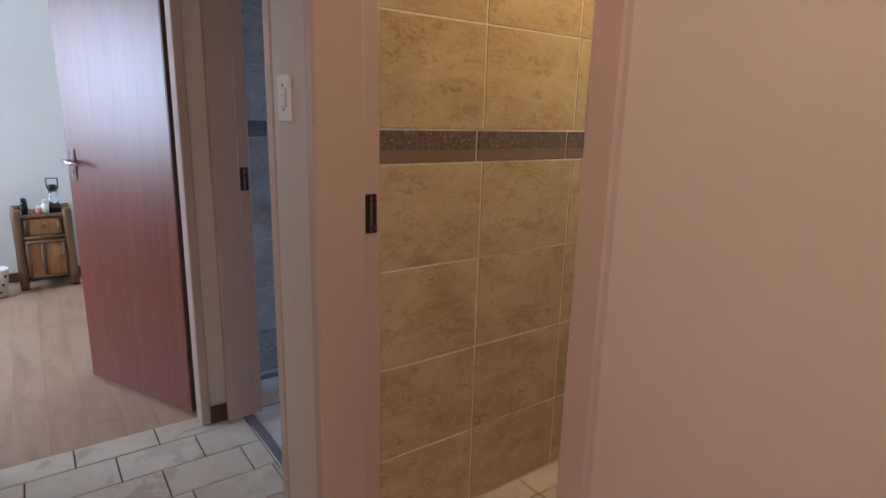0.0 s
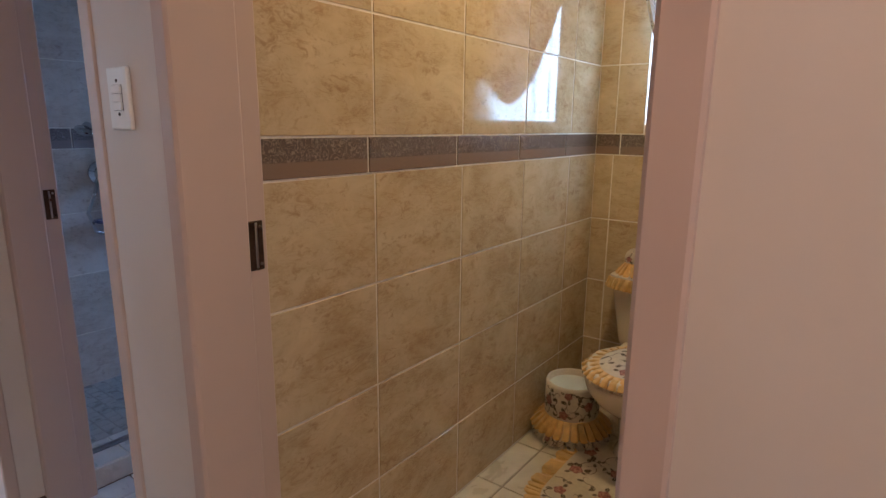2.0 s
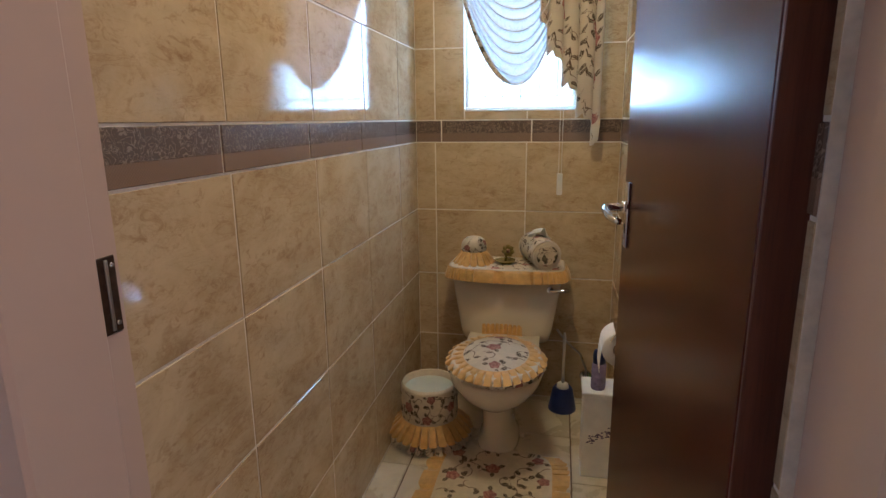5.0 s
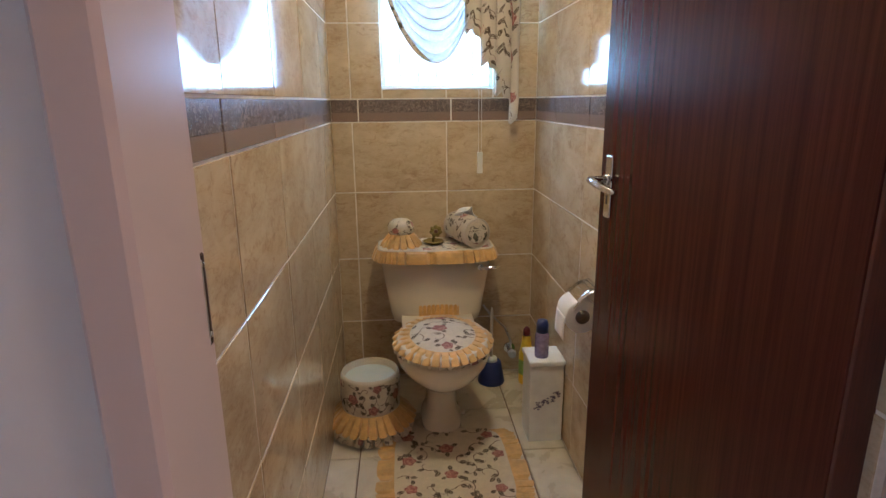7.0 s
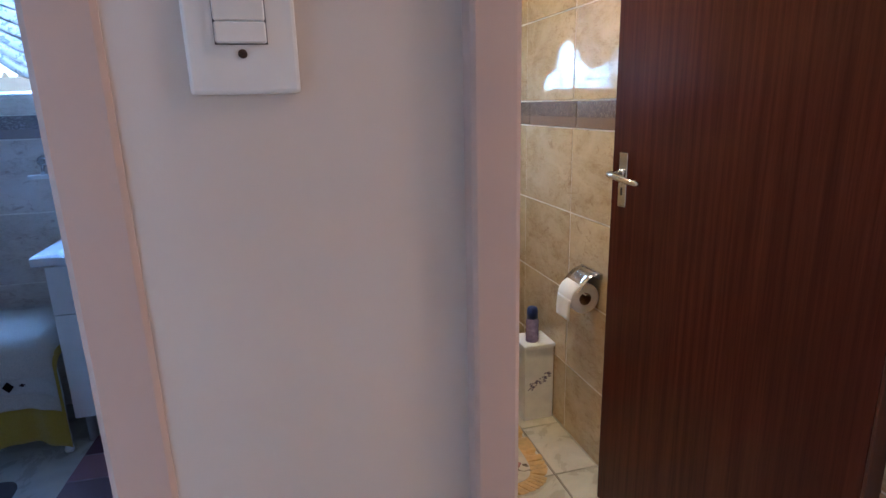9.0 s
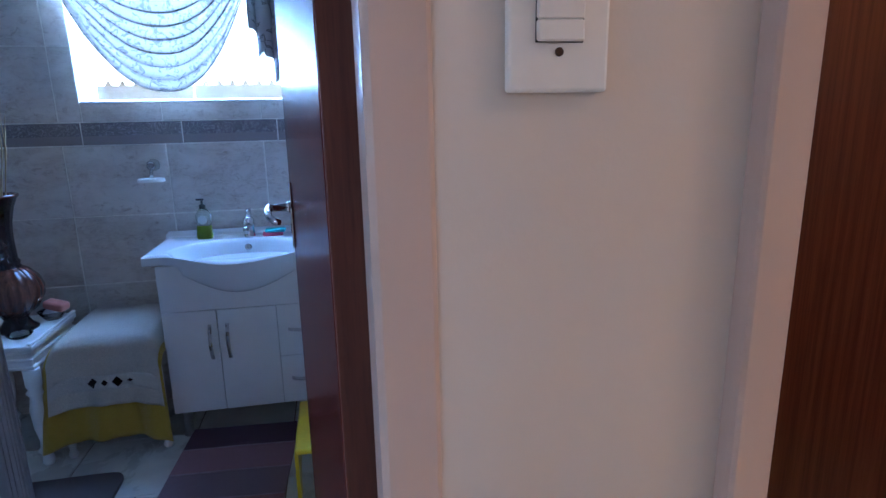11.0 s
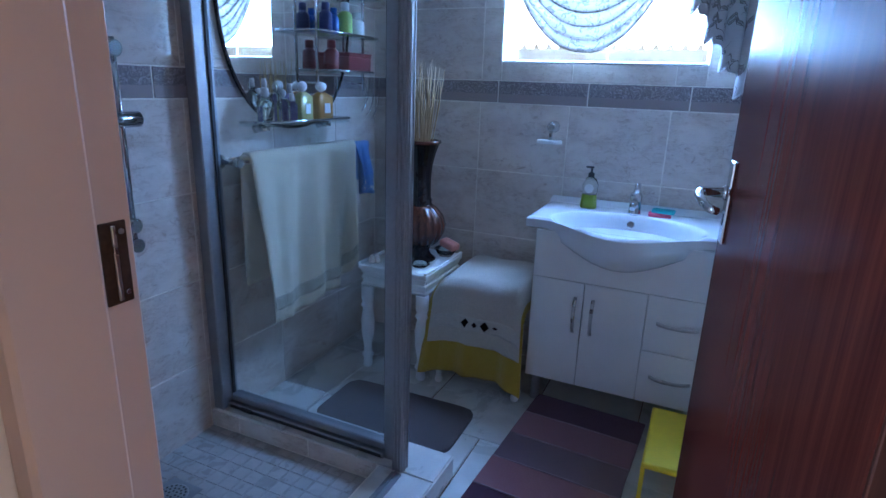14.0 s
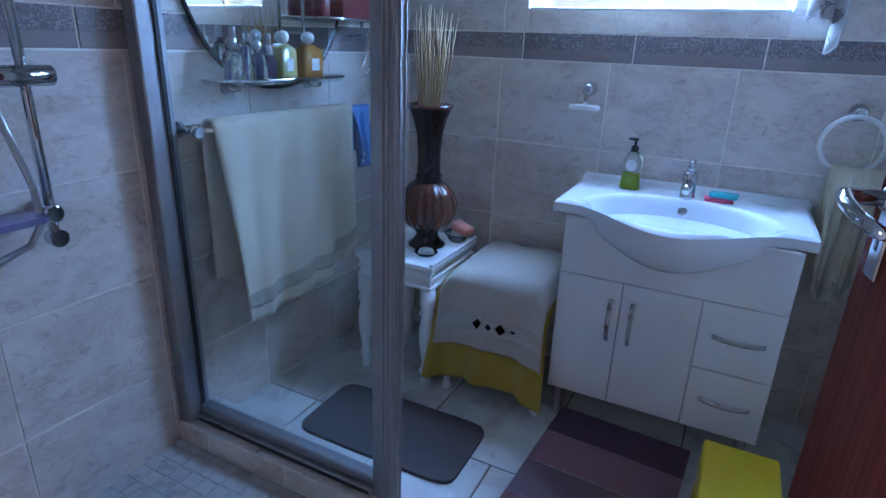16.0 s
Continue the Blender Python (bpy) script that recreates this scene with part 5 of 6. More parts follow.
part("side_track", bm_join(bm_box((-1.184, 0.20, 0.0), (-1.150, 1.083, 0.006), 0.001), bm_box((-1.172, 0.20, 0.006), (-1.166, 1.083, 0.014), 0.001)), ALU, en)

# riser rail with slider, hose and mixer
sr = thing("shower_set", pose(LX + 0.006, 0, 0), "chrome shower riser rail with slider, hose and mixer", "shower set")
RYY = 0.815
for z in (1.312, 0.838):
    part("bracket", moved(lathe([(0.019, 0.0), (0.019, 0.055), (0.022, 0.058), (0.022, 0.080), (0.017, 0.084)], 22), pose(0, RYY, z, 0, 90, 0)), CHROME, sr, "round chrome wall bracket")
part("rail", moved(lathe([(0.0105, 0.800), (0.0105, 1.340)], 18), pose(0.066, RYY, 0)), CHROME, sr)
sl = part("slider", moved(lathe([(0.016, -0.07), (0.0215, -0.066), (0.0215, 0.045), (0.018, 0.052)], 22), pose(0.068, RYY - 0.012, 1.130, 90)), CHROME, sr, "chrome slider barrel")
part("knob", moved(lathe([(0.017, 0), (0.0155, 0.018)], 18), pose(0.068, RYY + 0.034, 1.130, -90)), CHROME, sl)
part("hand_shower", tube([(0.075, RYY - 0.075, 1.105), (0.085, RYY - 0.085, 1.17), (0.105, RYY - 0.115, 1.235), (0.135, RYY - 0.175, 1.27), (0.150, RYY - 0.215, 1.275)], [0.010, 0.012, 0.015, 0.017, 0.030], 16), CHROME, sr, "curved chrome hand shower")
part("shower_head", moved(lathe([(0.016, 0.02), (0.040, 0.012), (0.042, 0.0), (0.036, -0.006)], 24), pose(0.152, RYY - 0.225, 1.262, 0, 25, 0)), CHROME, sr)
part("hose", tube([(0.075, RYY - 0.075, 1.10), (0.072, RYY - 0.05, 1.0), (0.066, RYY - 0.025, 0.90), (0.062, RYY - 0.02, 0.82), (0.060, RYY - 0.05, 0.775), (0.058, RYY - 0.12, 0.755), (0.056, RYY - 0.19, 0.79), (0.054, RYY - 0.215, 0.88), (0.05, RYY - 0.18, 0.96), (0.04, RYY - 0.140, 1.05)], 0.0075, 12), STEEL, sr, "ribbed steel hose")
part("soap_tray", moved(extrude(oval(0, 0, 0.045, 0.085, 32, 5), -0.007, 0.007, 0.003), pose(0.066, RYY - 0.105, 0.838)), PURPLEPL, sr, "clear purple plastic soap tray")
part("tray_clip", moved(lathe([(0.020, -0.014), (0.020, 0.014)], 18), pose(0.066, RYY + 0.002, 0.780, 0, 90, 0)), CHROME, sr)
mx = part("mixer_body", moved(lathe([(0.058, 0.0), (0.056, 0.008), (0.040, 0.012), (0.036, 0.045), (0.030, 0.055)], 30), pose(0, RYY - 0.118, 1.062, 0, 90, 0)), CHROME, sr, "chrome single-lever mixer")
part("mixer_lever", moved(loft([(oval(0, 0, 0.022, 0.014, 20), 0.0), (oval(0, 0, 0.020, 0.009, 20), 0.05), (oval(0, 0, 0.014, 0.006, 20), 0.10)]), pose(0.055, RYY - 0.118, 1.070, 0, 150, 0)), CHROME, mx)

# ---- west wall fittings ----
tr = thing("towel_rail", pose(LX + 0.006, 0, 0), "chrome double towel rail on the tiled wall", "towel rail")
for y in (1.215, 1.985):
    part("bracket", moved(lathe([(0.024, 0), (0.023, 0.006), (0.011, 0.012), (0.011, 0.07), (0.017, 0.074), (0.015, 0.092)], 20), pose(0, y, 0.972, 0, 90, 0)), CHROME, tr)
part("bar", tube([(0.080, 1.215, 0.972), (0.080, 1.985, 0.972)], 0.0085, 12), CHROME, tr)
part("bar", tube([(0.042, 1.215, 0.982), (0.042, 1.985, 0.982)], 0.0065, 12), CHROME, tr)


def hung_towel(name, x, y0, y1, z, front, back, mat, label, r=0.016, skew=0.0, swing=0.0):
    """A towel folded over a bar: short back, long front, soft folds and a woven border."""
    ob = thing(name, pose(x, 0, z), label, "towel")
    total = front + back + math.pi * r

    def fn(u, v, lift=0.0):
        s = v * total
        y = y0 + (y1 - y0) * u
        rr = r + lift
        if s < back:
            px, pz = -rr - 0.004, -(back - s)
        elif s < back + math.pi * r:
            a = (s - back) / r
            px, pz = -rr * math.cos(a), rr * math.sin(a)
        else:
            d = (s - back - math.pi * r)
            f = d / front
            px = rr + 0.026 * f + lift * 0.2 + 0.020 * f ** 0.7 * math.sin(u * 11 + 0.6 + f) + 0.013 * f ** 0.5 * math.sin(u * 25 + f * 3) + 0.004 * f * math.sin(u * 61 + 2 * f)
            pz = -d * (1 - skew * (u - 0.5)) + 0.010 * f * math.sin(u * 15) - 0.05 * f * max(0.0, abs(2 * u - 1) - 0.82) * -4
            y += swing * f * (0.5 - u)
        return Vector((px, y, pz))

    part("cloth", sheet(fn, 44, 60, 0.006), mat, ob)
    w0 = 1 - 0.16 * front / total
    part("woven_border", sheet(lambda u, v: fn(0.004 + 0.992 * u, w0 + 0.045 * v, 0.0045), 44, 5, 0.003), TOWELW if mat != TOWELC else terry("cream_border", (0.60, 0.55, 0.41)), ob, "flat woven border")
    return ob


hung_towel("bath_towel", LX + 0.086, 1.252, 1.893, 0.980, 0.595, 0.46, TOWELC, "cream terry bath towel hung over the rail", 0.020, 0.13, 0.06)
hung_towel("blue_face_cloth", LX + 0.086, 1.905, 2.015, 0.976, 0.21, 0.16, CLOTHBLUE, "blue face cloth hung over the rail", 0.012)

mr = thing("oval_mirror", pose(LX + 0.0065, 1.615, 1.545), "oval wall mirror with a thin dark rim above the shelf", "mirror")
ov = oval(0, 0, 0.375, 0.475, 72, 2.25)
mb = moved(extrude(ov, 0.0, 0.006, 0.003), Matrix(((0, 0, 1, 0), (1, 0, 0, 0), (0, 1, 0, 0), (0, 0, 0, 1))))
part("mirror_glass", mb, MIRROR, mr)
part("rim", tube([Vector((0.004, x, y)) for x, y in ov], 0.0075, 8, True), VASEDARK, mr, "dark rim")

gs = thing("glass_shelf", pose(LX + 0.003, -0.05, 1.090), "glass shelf on chrome brackets under the mirror", "shelf")
part("shelf_board", moved(extrude([(0.004, 1.365), (0.09, 1.365), (0.128, 1.42), (0.128, 1.86), (0.09, 1.905), (0.004, 1.905)], -0.004, 0.004, 0.001), Matrix.Identity(4)), GLASS, gs)
part("front_rail", tube([(0.012, 1.36, 0.010), (0.10, 1.365, 0.012), (0.132, 1.42, 0.013), (0.132, 1.86, 0.013), (0.10, 1.902, 0.012), (0.012, 1.91, 0.010)], 0.0045, 8), CHROME, gs)
for y in (1.45, 1.82):
    part("bracket", moved(lathe([(0.020, 0), (0.014, 0.02), (0.009, 0.06)], 16), pose(0, y, -0.014, 0, 90, 0)), CHROME, gs)


def bottle(name, x, y, z, r, h, mat, cap, label, square=False, cr=0.45, ball=False):
    ob = thing(name, pose(x, y - 0.05, z), label, "bottle", "bottles on the shelves")
    if square:
        part("flask", loft([(oval(0, 0, r * 0.6, r, 24, 6), 0.0), (oval(0, 0, r * 0.65, r * 1.05, 24, 6), 0.006), (oval(0, 0, r * 0.65, r * 1.05, 24, 6), h * 0.62), (oval(0, 0, r * 0.3, r * 0.35, 24, 3), h * 0.74)]), mat, ob)
    else:
        part("flask", lathe([(r * 0.92, 0.0), (r, 0.005), (r, h * 0.62), (r * 0.5, h * 0.74)], 20), mat, ob)
    if ball:
        part("stopper", smooth(lathe([(r * 0.12, h * 0.74), (r * 0.42, h * 0.80), (r * 0.5, h * 0.88), (r * 0.38, h * 0.96), (r * 0.1, h)], 16)), cap, ob)
    else:
        part("cap", lathe([(r * cr, h * 0.74), (r * cr, h * 0.97), (r * cr * 0.8, h)], 16), cap, ob)
    return ob


SX = LX + 0.07
for y, r, h, mat, cap, sq, ball, lab in ((1.43, 0.030, 0.125, BOTTLE, STEEL, False, False, "clear cut-glass jar"), (1.485, 0.022, 0.145, BOTTLE, CHROME, False, True, "clear perfume bottle"),
                                         (1.525, 0.026, 0.120, BOTTLE, STEEL, False, True, "clear perfume flask"), (1.575, 0.020, 0.105, BOTTLE, WHITEPLAST, False, False, "small clear vial"),
                                         (1.640, 0.036, 0.150, PALEYEL, WHITEPLAST, True, True, "square pale yellow perfume bottle, white stopper"),
                                         (1.755, 0.046, 0.150, AMBER, WHITEPLAST, True, True, "square amber perfume bottle, white stopper")):
    bt = bottle("perfume_bottle", SX, y, 1.0945, r, h, mat, cap, lab + " on the glass shelf", sq, 0.45, ball)
    if sq:
        part("paper_label", bm_box((r * 0.66, -r * 0.4, h * 0.2), (r * 0.69, r * 0.4, h * 0.45)), WHITEPLAST, bt)
bottle("perfume_bottle", SX - 0.03, 1.462, 1.0945, 0.020, 0.155, BOTTLE, STEEL, "slim clear perfume bottle on the glass shelf")
bottle("perfume_bottle", SX - 0.03, 1.60, 1.0945, 0.024, 0.140, CANBLUE, STEEL, "slim lilac perfume bottle on the glass shelf")

rk = thing("corner_rack", pose(LX + 0.003, -0.05, 0), "three-tier chrome and glass rack on the tiled wall", "rack")
for y in (1.745, 2.075):
    part("pole", tube([(0.060, y, 1.21), (0.060, y, 1.93)], 0.006, 10), CHROME, rk)
    for z in (1.24, 1.90):
        part("stand_off", tube([(0.0, y, z), (0.060, y, z)], 0.005, 8), CHROME, rk)
for z in (1.285, 1.428, 1.590):
    ya, yb = (1.79, 2.085) if z < 1.3 else (1.68, 2.12)
    t = part("tier", bm_box((0.004, ya, z - 0.004), (0.125, yb, z + 0.002), 0.001), GLASS, rk)
    part("edge_rail", tube([(0.008, ya, z + 0.006), (0.105, ya, z + 0.006), (0.128, ya + 0.03, z + 0.006), (0.128, yb - 0.03, z + 0.006), (0.105, yb, z + 0.006), (0.008, yb, z + 0.006)], 0.004, 8), CHROME, t)
for k in range(3):
    part("wire_arc", tube(arc((0.10, 2.06 - k * 0.035, 1.255), 0.17 - 0.02 * k, -80, 5, 14, (0, 0.55, 0)), 0.0022, 6), CHROME, rk)
RKX = LX + 0.068
for z, items in ((1.5935, ((1.78, 0.020, 0.14, BLUEPL, "tall blue bottle"), (1.835, 0.020, 0.17, BLUEPL, "tall blue bottle"), (1.90, 0.028, 0.12, BLUEPL, "squat blue jar"), (1.97, 0.022, 0.15, BLUEPL, "blue bottle"))),
                 (1.4315, ((1.80, 0.026, 0.115, NAVY, "navy bottle"), (1.855, 0.022, 0.10, BLUEPL, "blue jar"), (1.935, 0.030, 0.13, GREENLBL, "green and white bottle"), (2.02, 0.034, 0.10, WHITEPLAST, "white cream jar"))),
                 (1.2885, ((1.835, 0.030, 0.120, REDPL, "dark red tumbler"),))):
    for y, r, h, mat, lab in items:
        bottle("toiletry_bottle", RKX, y, z, r, h, mat, WHITEPLAST if mat in (GREENLBL,) else mat, lab + " on the chrome rack", False, 0.6)
rb = thing("toiletry_box", pose(RKX, 1.945, 1.2885), "dark red toiletry box on the chrome rack", "box")
part("carton", bm_box((-0.035, -0.085, 0.0), (0.035, 0.085, 0.062), 0.003), REDPL, rb)
part("lid", bm_box((-0.037, -0.087, 0.062), (0.037, 0.087, 0.078), 0.003), REDPL, rb)

# ---- side table, vase, oddments ----
st = thing("side_table", pose(-1.572, 1.936, 0), "white painted side table with turned legs", "table")
part("tabletop", bm_box((-0.165, -0.190, 0.470), (0.165, 0.190, 0.492), 0.005, 2), WHITEWOOD, st)
for x in (-0.1575, 0.1575):
    part("tray_rim", bm_box((x - 0.0075, -0.190, 0.492), (x + 0.0075, 0.190, 0.503), 0.003), WHITEWOOD, st)
part("apron", bm_join(bm_box((-0.150, -0.175, 0.395), (0.150, -0.157, 0.470), 0.003), bm_box((-0.150, 0.157, 0.395), (0.150, 0.175, 0.470), 0.003), bm_box((-0.150, -0.157, 0.395), (-0.132, 0.157, 0.470), 0.003), bm_box((0.132, -0.157, 0.395), (0.150, 0.157, 0.470), 0.003)), WHITEWOOD, st)
for z in (0.455, 0.428, 0.396):
    part("moulding", bm_box((-0.157, -0.182, z), (0.157, 0.182, z + 0.013), 0.005, 2), WHITEWOOD, st)
LEG = [(0.012, 0.0), (0.017, 0.01), (0.014, 0.045), (0.022, 0.06), (0.015, 0.075), (0.013, 0.10), (0.021, 0.16), (0.024, 0.23), (0.016, 0.285), (0.024, 0.30), (0.016, 0.315), (0.022, 0.33), (0.022, 0.395)]
for x in (-0.135, 0.135):
    for y in (-0.16, 0.16):
        part("leg", moved(lathe([(r * 1.28, z) for r, z in LEG], 20), pose(x, y, 0)), WHITEWOOD, st)

vs = thing("floor_vase", pose(-1.545, 1.955, 0.4925), "dark carved wooden vase with a ribbed belly", "vase")
part("foot", lathe([(0.070, 0.0), (0.072, 0.006), (0.052, 0.022), (0.040, 0.046), (0.050, 0.062)], 36), VASEDARK, vs)
part("belly", lathe([(0.050, 0.060), (0.082, 0.085), (0.108, 0.130), (0.112, 0.165), (0.100, 0.205), (0.074, 0.235), (0.052, 0.250)], 80, 20, 0.055), VASE, vs, "ribbed reddish belly")
part("neck", lathe([(0.052, 0.249), (0.046, 0.262), (0.050, 0.270), (0.043, 0.282), (0.042, 0.36), (0.047, 0.42), (0.060, 0.475), (0.076, 0.515)], 64, 16, 0.03, False), VASEDARK, vs, "flared dark neck")
part("lip", lathe([(0.076, 0.514), (0.083, 0.520), (0.081, 0.528), (0.070, 0.528), (0.060, 0.49)], 40, caps=False), VASE, vs)
rd = tagged(new("dry_reeds"), "bundle of dry straw-coloured reeds standing in the vase", "reeds")
rd.matrix_world = pose(-1.545, 1.955, 0.0)
rn = random.Random(11)
for i in range(44):
    a, q = rn.uniform(0, 6.283), rn.random() ** 0.5
    x0, y0, s = 0.026 * q * math.cos(a), 0.026 * q * math.sin(a), rn.uniform(0.7, 1.0)
    bend = rn.uniform(-0.012, 0.012)
    h = rn.uniform(0.24, 0.33)
    part("reed", tube([(x0 * 0.4, y0 * 0.4, 0.76), (x0 * 1.7, y0 * 1.7, 1.02), (x0 * 2.6 + bend, y0 * 2.6, 1.02 + h * 0.6), (x0 * (3.2 * s) + bend * 2, y0 * 3.2 * s, 1.02 + h)], [0.0022, 0.0022, 0.0025, 0.0008], 5), REED, rd)

so = thing("pink_soap_bar", pose(-1.450, 2.065, 0.530), "pink bar of soap in a glass dish", "soap")
part("bar", moved(bm_box((-0.045, -0.026, 0), (0.045, 0.026, 0.034), 0.010, 3), pose(0, 0, 0.0, 4, 10, -20)), PINK, so)
gd = thing("glass_dish", pose(-1.465, 2.06, 0.4925), "clear glass soap dish on the side table", "dish")
part("bowl", lathe([(0.030, 0.0), (0.034, 0.006), (0.054, 0.034), (0.051, 0.036), (0.030, 0.010)], 24), BOTTLE, gd)
g2 = thing("glass_dish", pose(-1.490, 1.85, 0.4925), "shallow clear glass dish on the side table", "dish")
part("bowl", lathe([(0.028, 0.0), (0.045, 0.014), (0.043, 0.016), (0.026, 0.004)], 24, 8, 0.05), BOTTLE, g2)
for dx, dy in ((-1.690, 1.785), (-1.672, 1.80)):
    sh = thing("sea_shell", pose(dx, dy, 0.4925, 0, 0, 40), "small pale sea shell on the side table", "shell")
    part("whorl", smooth(lathe([(0.003, 0.0), (0.016, 0.008), (0.012, 0.020), (0.014, 0.024), (0.007, 0.036), (0.001, 0.045)], 16, 5, 0.2)), SHELL, sh)

# ---- stool under towels ----
sx0, sx1, sy0, sy1, sz = -1.392, -1.000, 1.792, 2.175, 0.468
so2 = thing("stool", pose(0, 0, 0), "white stool with turned legs, covered by cloths", "stool")
for x in (sx0 + 0.03, sx1 - 0.015):
    for y in (sy0 + 0.012, sy1 - 0.03):
        part("leg", moved(lathe([(0.014, 0), (0.018, 0.012), (0.011, 0.035), (0.016, 0.06), (0.013, 0.1), (0.017, 0.25), (0.014, 0.41)], 16), pose(x, y, 0)), WHITEWOOD, so2)
part("seat", bm_box((sx0 + 0.01, sy0 + 0.005, 0.405), (sx1 - 0.005, sy1, 0.442), 0.012, 2), WHITEWOOD, so2)


def draped(name, x0, x1, y0, y1, z, drop_front, drop_side, mat, label, wave, flare):
    """Cloth laid over a seat and hanging down in front, with rounded shoulders."""
    ob = thing(name, pose(0, 0, 0), label, "cloth")
    r = 0.045

    def fn(u, v):
        s = v * ((y1 - y0) + drop_front)
        x = x0 + (x1 - x0) * u
        side = max(0.0, abs(2 * u - 1) - 0.80) / 0.20
        puff = 0.016 * (1 - (2 * u - 1) ** 4) + 0.004 * math.sin(u * 11 + v * 6)
        if s < (y1 - y0) - r:
            y, zz = y1 - s, z + puff - drop_side * side ** 1.6
        else:
            d = s - ((y1 - y0) - r)
            a = min(d / r, math.pi / 2)
            y = y0 + r - r * math.sin(a)
            hang = max(0.0, d - r * math.pi / 2)
            f = hang / drop_front
            zz = z + puff * (1 - f) - r * (1 - math.cos(a)) - hang * (0.88 + 0.09 * (2 * u - 1) ** 2 + 0.10 * math.sin(u * 5.5 + 0.8) * wave * 4 + 0.02 * u) - drop_side * side ** 1.6 * (1 - f)
            y -= f * (flare + wave * math.sin(u * 14 + 1) + 0.4 * wave * math.sin(u * 31))
            x += (u - 0.5) * flare * f
        return Vector((x, y, zz))

    part("cloth", sheet(fn, 48, 56, 0.005), mat, ob)
    return ob, fn


draped("yellow_cloth", sx0 - 0.016, sx1 + 0.004, sy0 - 0.004, sy1, 0.449, 0.375, 0.06, CLOTHY, "yellow cloth hanging over the stool to near the floor", 0.016, 0.045)
tw, tfn = draped("beige_hand_towel", sx0 + 0.006, sx1 - 0.002, sy0 - 0.018, sy1 - 0.01, 0.468, 0.245, 0.05, TOWELB, "beige terry towel with embroidered dark diamonds, folded over the stool", 0.008, 0.020)
part("woven_border", sheet(lambda u, v: tfn(u, 0.805 + 0.095 * v) + Vector((0, -0.0045, 0.001)), 40, 5, 0.002), TOWELW, tw, "pale woven border")


def diamond(u, v, w, h):
    c = tfn(u, v) + Vector((0, -0.0085, 0.001))
    bm = bmesh.new()
    vs_ = [bm.verts.new(c + Vector(q)) for q in ((-w, 0, 0), (0, 0, -h), (w, 0, 0), (0, 0, h))]
    bm.faces.new(vs_)
    bmesh.ops.solidify(bm, geom=bm.faces[:], thickness=0.001)
    return bm


for u, w, h in ((0.30, 0.011, 0.007), (0.41, 0.020, 0.022), (0.51, 0.012, 0.013), (0.62, 0.020, 0.022), (0.73, 0.012, 0.007)):
    part("diamond", diamond(u, 0.850, w, h), DIAMOND if w > 0.0115 else TOWELB, tw, "dark embroidered diamond" if w > 0.0115 else "")

# ---- vanity ----
VX0, VX1, VY = -0.985, -0.337, 1.830
va = thing("vanity_cabinet", pose(0, 0, 0), "white lacquered vanity cabinet with two doors and two drawers", "cabinet")
part("carcass", bm_box((VX0 + 0.002, VY + 0.018, 0.120), (VX1 - 0.002, WY - 0.008, 0.715), 0.002), WHITELAQ, va)
part("top_panel", bm_box((VX0, VY, 0.5495), (VX1, VY + 0.017, 0.733), 0.0015), WHITELAQ, va)


def pull(parent, a, b, bow):
    """A flat bowed bar handle from a to b."""
    a, b, n = Vector(a), Vector(b), 10
    d = (b - a).normalized()
    wide = Vector((0, 0, 1)) if abs(d.x) > 0.5 else Vector((1, 0, 0))
    bm = sheet(lambda u, v: a.lerp(b, u) + wide * (v - 0.5) * 0.013 + Vector((0, -bow * math.sin(math.pi * u) ** 0.6, 0)), n, 1, 0.004)
    return part("handle", bm, STEEL, parent, "bowed brushed steel handle")


for x0, x1, hx in ((VX0, -0.7845, -0.812), (-0.7815, -0.5555, -0.745)):
    d_ = part("door", bm_box((x0, VY, 0.121), (x1, VY + 0.017, 0.547), 0.0015), WHITELAQ, va)
    pull(d_, (hx, VY, 0.345), (hx, VY, 0.488), 0.022)
for z0, z1 in ((0.121, 0.327), (0.330, 0.547)):
    d_ = part("drawer", bm_box((-0.5525, VY, z0), (VX1, VY + 0.017, z1), 0.0015), WHITELAQ, va)
    zc = (z0 + z1) / 2
    pull(d_, (-0.515, VY, zc + 0.004), (-0.372, VY, zc + 0.004), 0.022)
for x in (VX0 + 0.035, VX1 - 0.035):
    for y in (VY + 0.05, WY - 0.05):
        part("leg", moved(lathe([(0.022, 0.0), (0.018, 0.01), (0.018, 0.10), (0.026, 0.121)], 16), pose(x, y, 0)), STEEL, va)

ba = thing("wash_basin", pose(0, 0, 0), "white porcelain wash basin with a bowed front, on the vanity", "basin")
BX0, BX1, BYB, BZ = -1.033, -0.309, WY - 0.004, 0.777
bw = BX1 - BX0


def front_y(u):
    """Front edge: straight wings and a bowed belly."""
    s = (u - 0.5) / 0.40
    return 1.845 - 0.180 * (0.5 + 0.5 * math.cos(math.pi * max(-1, min(1, s)))) ** 0.85


def basin_top(u, v):
    y = front_y(u) + (BYB - front_y(u)) * v
    x = BX0 + bw * u
    ex, ey = (u - 0.5) / 0.385, (y - 1.905) / 0.185
    d = ex * ex + ey * ey if y < 1.905 else ex * ex + (ey * 0.98) ** 2
    bowl = max(0.0, 1 - d)
    edge = min(u, 1 - u) * bw
    front = (y - front_y(u))
    roll_ = 0.010 * max(0, 1 - min(edge, front, 9) / 0.014) ** 2
    ramp = min(1.0, bowl * 2.2)
    back = 0.022 * max(0, min(1, (y - (BYB - 0.030)) / 0.012))
    return Vector((x, y, BZ - 0.115 * (ramp * ramp * (3 - 2 * ramp)) * (0.75 + 0.25 * bowl) - roll_ + back))


